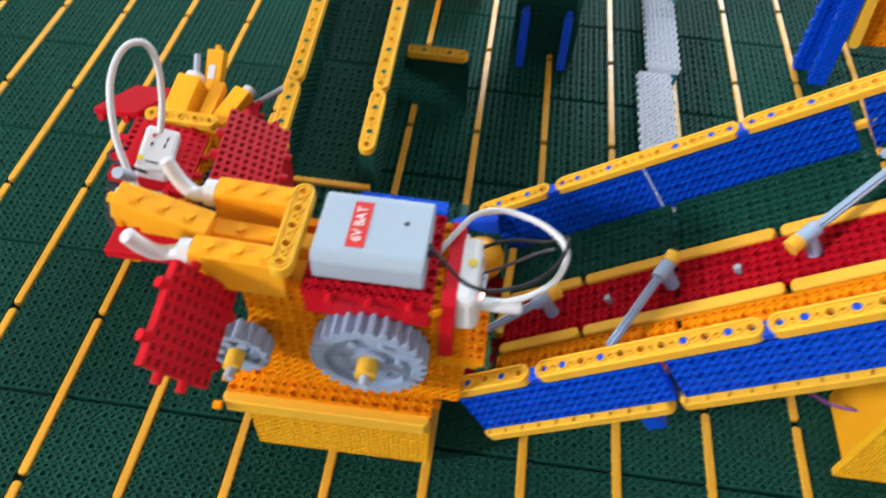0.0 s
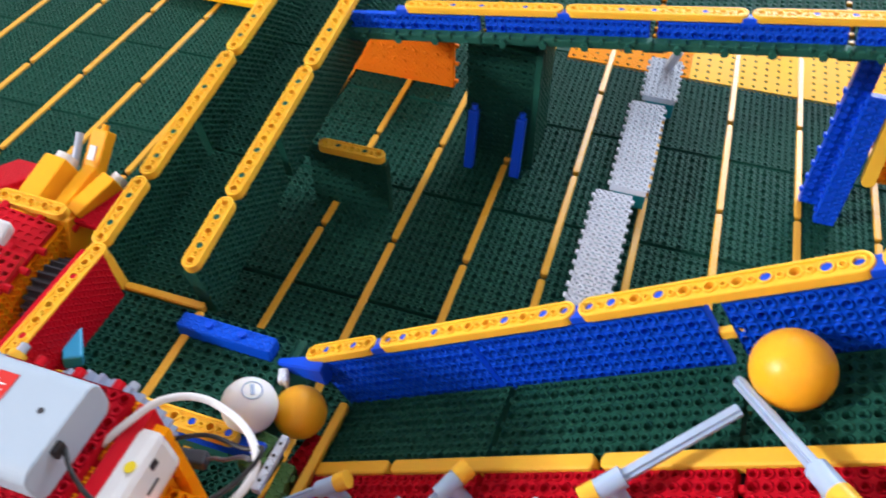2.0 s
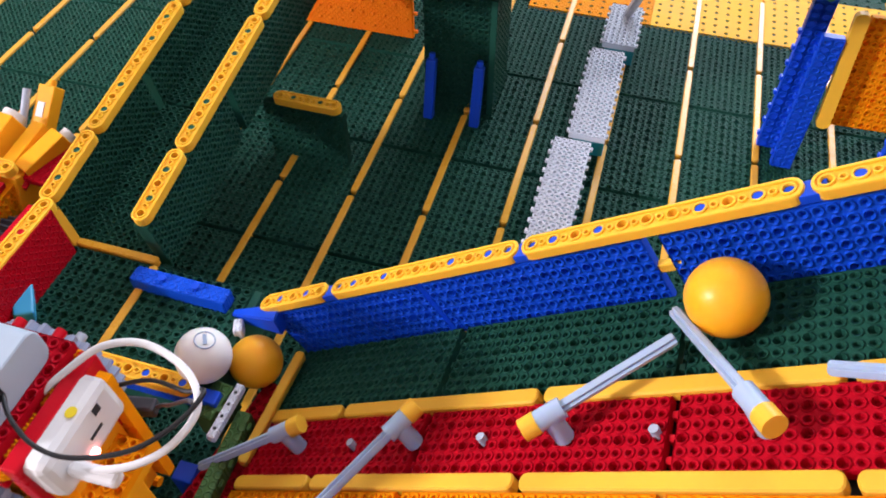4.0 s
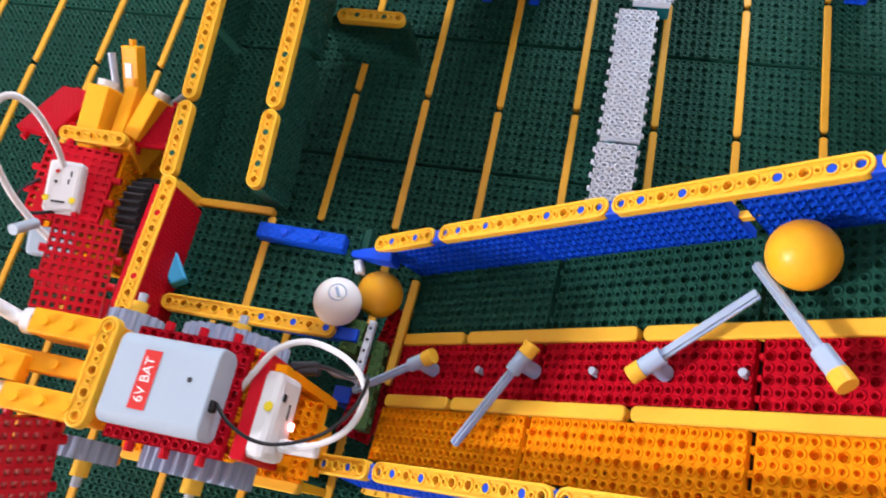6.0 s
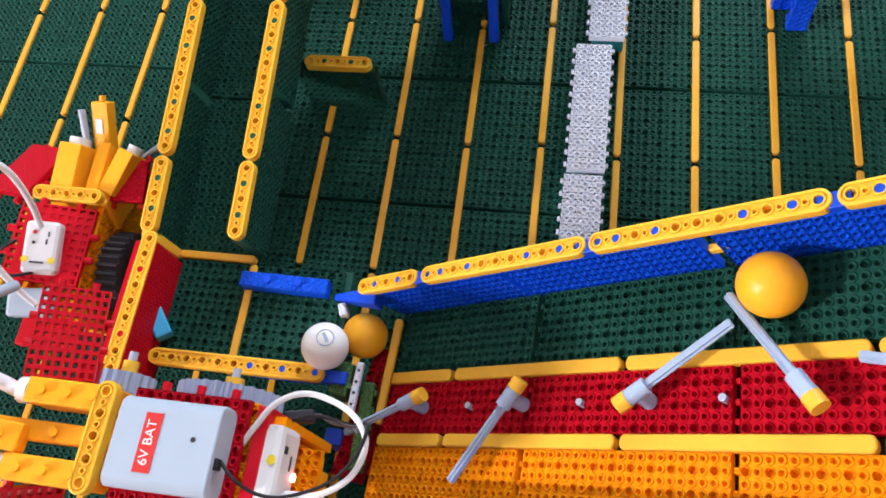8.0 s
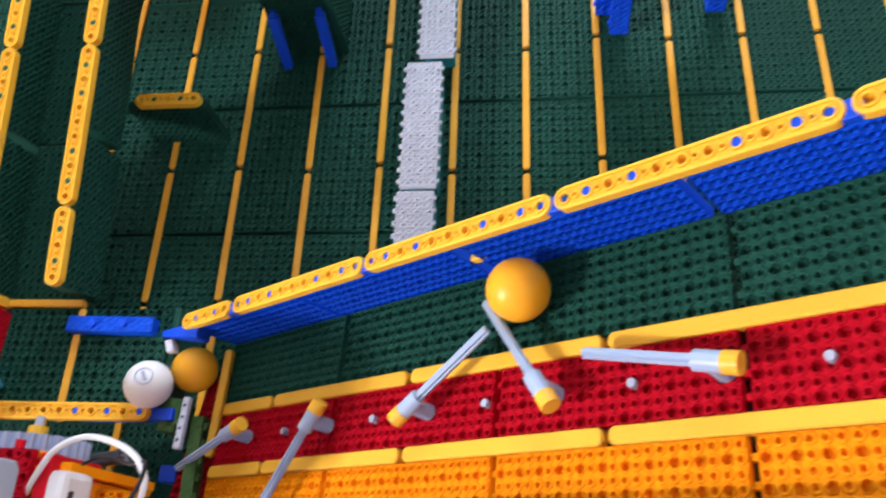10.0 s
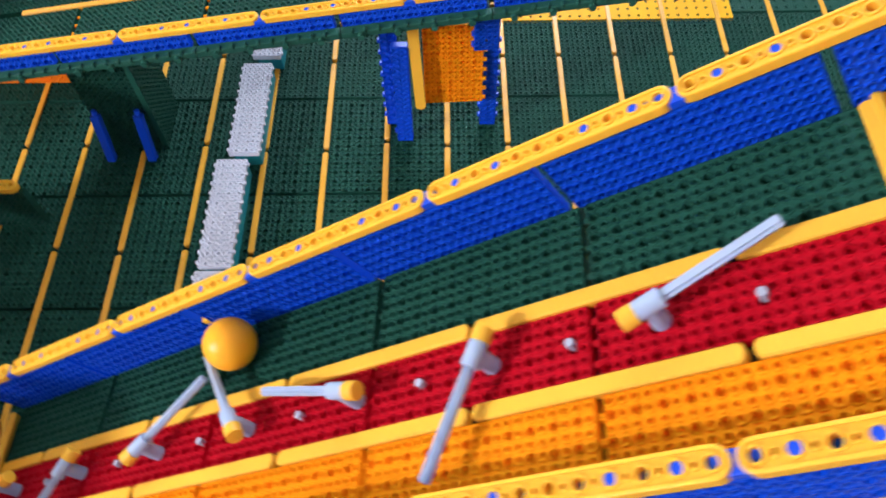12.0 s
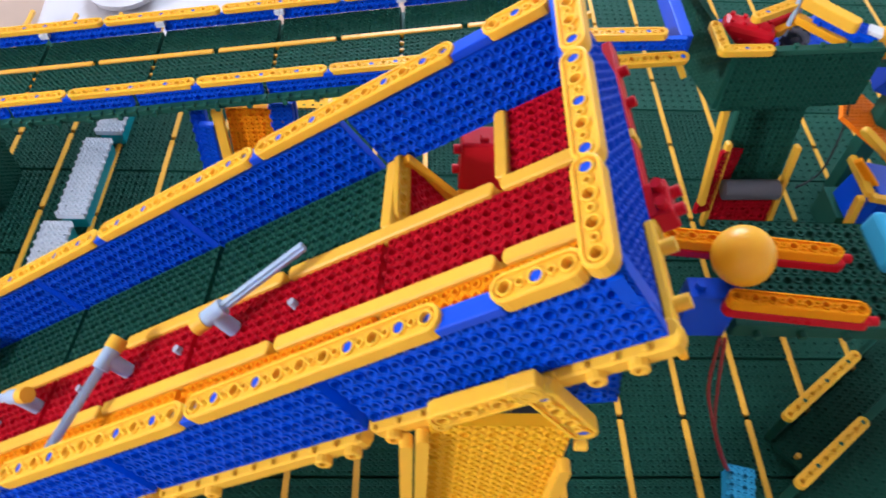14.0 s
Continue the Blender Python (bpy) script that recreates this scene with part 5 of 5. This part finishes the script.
BOX = move(0.007, 0, -0.010)
part("front_panel", plate_mesh(13, 6, 2), GREEN, gt, "", BOX @ axes((0.884, 0.127, 0.197), (1, 0.10, 0), (0, 0.02, 1)), scale=(0.98, 0.97, 1))
part("side_panel", plate_mesh(10, 6, 2), GREEN, gt, "", BOX @ axes((0.855, 0.246, 0.199), (0.2, -1, 0), (0, 0, 1)))
part("side_panel", plate_mesh(10, 6, 1), GREEN, gt, "", BOX @ axes((0.884, 0.131, 0.199), (-0.2, 1, 0), (0, 0, 1)))
block("top_bar", (0.112, 0.009, 0.006), GREEN_BAR, gt, BOX @ pose(0.976, 0.141, 0.2680, 0, 0, 5.5))
studs(gt, 4, 0.027, BOX @ axes((0.940, 0.1375, 0.2700), (1, 0.10, 0), (-0.10, 1, 0)), GREEN_BAR, 0.0026, 0.005)
beam(gt, 5, BOX @ axes((0.861, 0.127, 0.2765), (1, 0.06, 0), (0, 1, 0)), None, (2,), scale=(0.92, 0.95, 1))
beam(gt, 4, BOX @ axes((0.8672, 0.122, 0.2772), (-0.02, 1, 0), (-1, -0.02, 0)), None, (), scale=(1, 0.95, 1))
block("inner_floor", (0.14, 0.09, 0.006), BLUE_BAR, gt, BOX @ pose(0.962, 0.190, 0.234, 0, 0, 5), "blue inner floor")
part("floor_face", plate_mesh(9, 5, 1), BLUE, gt, "", BOX @ axes((0.905, 0.150, 0.2375), (1, 0.09, 0), (-0.09, 1, 0)))
rb = block("red_box", (0.052, 0.026, 0.028), RED_BAR, gt, pose(0.911, 0.172, 0.250, 0, 4, -15), "red studded box", 0.006)
for k in range(4):
    for j in range(2):
        part("stud", STUD, RED_BAR, rb, "", move(-0.019 + k * 0.0125, -0.005 + j * 0.012, 0.0125), scale=(0.8, 0.8, 0.8))
for k in range(4):
    part("stud", STUD, RED_BAR, rb, "", axes((-0.019 + k * 0.0125, -0.012, 0.001), (1, 0, 0), (0, 0, 1)), scale=(0.7, 0.7, 0.6))
for k in range(2):
    part("stud", STUD, RED_BAR, rb, "", axes((0.0245, -0.006 + k * 0.012, 0), (0, 1, 0), (0, 0, 1)))
block("red_bar", (0.030, 0.012, 0.016), RED_BAR, gt, pose(0.944, 0.186, 0.256, 0, 0, 30), "red bar")
beam(gt, 5, axes((0.908, 0.165, 0.276), (1, 0.48, 0.06), (-0.48, 1, 0)), YELLOW, (1,), scale=(1.0, 0.9, 1))
part("arm", bar_mesh(0.060, 0.013, 0.012), YELLOW, gt, "", axes((0.963, 0.189, 0.287), (0.66, -0.75, 0), (0.75, 0.66, 0)))
part("arm", bar_mesh(0.040, 0.008, 0.008), ORANGE_BAR, gt, "amber arm", axes((0.938, 0.171, 0.257), (1, 0.52, 0.1), (-0.5, 1, 0)))
part("arm", bar_mesh(0.055, 0.010, 0.008), ORANGE_BAR, gt, "amber arm", axes((0.960, 0.183, 0.268), (1, -0.6, -0.22), (0.6, 1, 0)))
part("gear", gear_bm(0.015, 0.016, 14), MOTOR, gt, "dark toothed wheel", pose(0.966, 0.180, 0.243, 0, 0, -15))
for x, y in ((0.951, 0.174), (0.962, 0.186)):
    part("axle", rod_bm(0.0026, 0.040, 8), AXLE, gt, "grey axle", pose(x, y, 0.248, -20, 12, 0))
bl = block("blue_bar", (0.064, 0.020, 0.018), BLUE_BAR, gt, pose(1.006, 0.169, 0.258, 0, 6, -26), "blue studded bar")
part("bar_face", plate_mesh(5, 2, 2, 0.003), BLUE, bl, "", move(-0.031, -0.0098, 0.0112), scale=(1.0, 0.82, 1))
for k in range(5):
    part("tooth", TOOTH, BLUE_BAR, bl, "", move(-0.025 + k * 0.012, -0.0105, 0.005))
    part("tooth", TOOTH, BLUE_BAR, bl, "", move(-0.025 + k * 0.012, 0.0105, 0.005))
block("bar_tip", (0.014, 0.014, 0.005), WHITE, bl, move(0.026, 0, 0.0125), "white tip")
block("column", (0.03, 0.03, 0.224), GREEN_BAR, gt, move(0.985, 0.205, 0.1132))
block("rest", (0.080, 0.030, 0.006), GREEN_BAR, gt, move(1.040, 0.184, 0.2180), "green ball rest")
ball("table_tennis_ball", (1.0617, 0.180, 0.2378), BALL_O, "orange table tennis ball beside the gear tower")

# crank frame beside the tower
cr = thing("crank_frame", "orange plate and blue framed box beside the gear tower", "frame", move(0, 0, 0))
part("sloping_plate", plate_mesh(6, 6, 1), DEEP_ORANGE, cr, "deep orange sloping plate", axes((1.055, 0.165, 0.150), (0.8, -0.35, -0.45), (0.3, 0.9, 0)))
block("box", (0.055, 0.05, 0.055), BLUE_BAR, cr, pose(1.116, 0.120, 0.068, 0, 12, 0), "blue box")
part("box_face", plate_mesh(4, 4, 2), BLUE, cr, "", axes((1.096, 0.094, 0.040), (1, 0, -0.21), (0.21, 0, 1)))
for p0, d in (((1.084, 0.092, 0.094), (1, 0, -0.2)), ((1.088, 0.092, 0.040), (-0.15, 0, 1)), ((1.084, 0.092, 0.096), (0, 1, 0)), ((1.088, 0.092, 0.040), (1, 0, -0.2))):
    part("frame_bar", bar_mesh(0.06, 0.009, 0.008), YELLOW, cr, "", axes(p0, d, (0, -1, 0.01) if d[1] == 0 else (1, 0, 0)))
block("block", (0.05, 0.035, 0.03), BLUE_BAR, cr, pose(1.105, 0.185, 0.190, 10, 20, 0), "blue block")
block("block", (0.03, 0.030, 0.02), CYAN, cr, pose(1.112, 0.150, 0.215, 10, 20, 0), "light blue block")
beam(cr, 6, axes((1.075, 0.150, 0.150), (0.7, -0.5, -0.45), (0, 0.5, -0.8)), None, ())
part("arm", bar_mesh(0.07, 0.008, 0.008), ORANGE, cr, "", axes((1.070, 0.120, 0.130), (0.6, -0.2, -0.6), (0.3, 0.9, 0)))
block("upright", (0.02, 0.02, 0.19), GREEN_BAR, cr, move(1.12, 0.19, 0.0962))
block("foot", (0.05, 0.05, 0.04), GREEN_BAR, cr, move(1.105, 0.135, 0.0212))

# end of the far channel
fe = thing("channel_end", "blue end wall with yellow beams closing the far channel", "end wall", move(0, 0, 0))
block("wall", (0.012, 0.13, 0.022), BLUE_BAR, fe, pose(0.828, 0.180, 0.277, 0, 0, 0))
beam(fe, 8, axes((0.714, 0.119, 0.286), (1, -0.03, 0.07), (0, 1, 0)), None, (4, 6))
part("wall_plate", plate_mesh(10, 1, 2), BLUE, fe, "", axes((0.716, 0.113, 0.268), (1, -0.02, 0.07), (0, 0, 1)), scale=(0.94, 1, 1))
beam(fe, 8, axes((0.738, 0.104, 0.265), (1, 0.04, 0.07), (0, 1, 0.3)), None, (7,))
part("bar", bar_mesh(0.026, 0.009, 0.006), YELLOW, fe, "", axes((0.826, 0.110, 0.268), (0.5, 0.05, -0.85), (0, 1, 0)))
for k in range(3):
    part("stud", STUD, BLUE_BAR, fe, "", axes((0.833, 0.14 + k * 0.03, 0.279), (0, 1, 0), (0, 0, 1)))

# base plates and strips, piece by piece: the columns left of the channel are set a little wider apart
GAP_Y = {-6: 0.006, -5: 0.012, -4: 0.013, -1: 0.009, 0: 0.010, 1: 0.005, 2: 0.010, 3: 0.001, 4: 0.0, 5: 0.012, 6: 0.005}


def col_x(c):
    return c * 0.066 if c >= -2 else -0.132 + (c + 2) * 0.0692


for c in range(COL0, COL1):
    for r in range(ROW0, ROW1 + (3 if c >= 11 else 1)):
        x, y = (col_x(c) + col_x(c + 1)) / 2 - 0.030, (r - 0.5) * 0.132 + 0.0105
        near, close = -9 <= c <= 14 and -3 <= r <= 2, -3 <= c <= 6 and -1 <= r <= 1
        part("plate", plate_mesh(11, 5, 2 if close else 1 if near else 0), GREEN, base, "", axes((x + 0.060, y, 0), (0, 1, 0), (-1, 0, 0)), scale=(0.977, 1, 1))
for c in range(COL0, COL1 + 1):
    for r in range(ROW0, ROW1 + (3 if c >= 11 else 1)):
        part("strip", bar_mesh(0.1275, 0.0062, 0.005), STRIP, base, "", axes((col_x(c), r * 0.132 + 0.0022 + GAP_Y.get(c, 0.006), 0.0012), (0, 1, 0), (-1, 0, 0)))
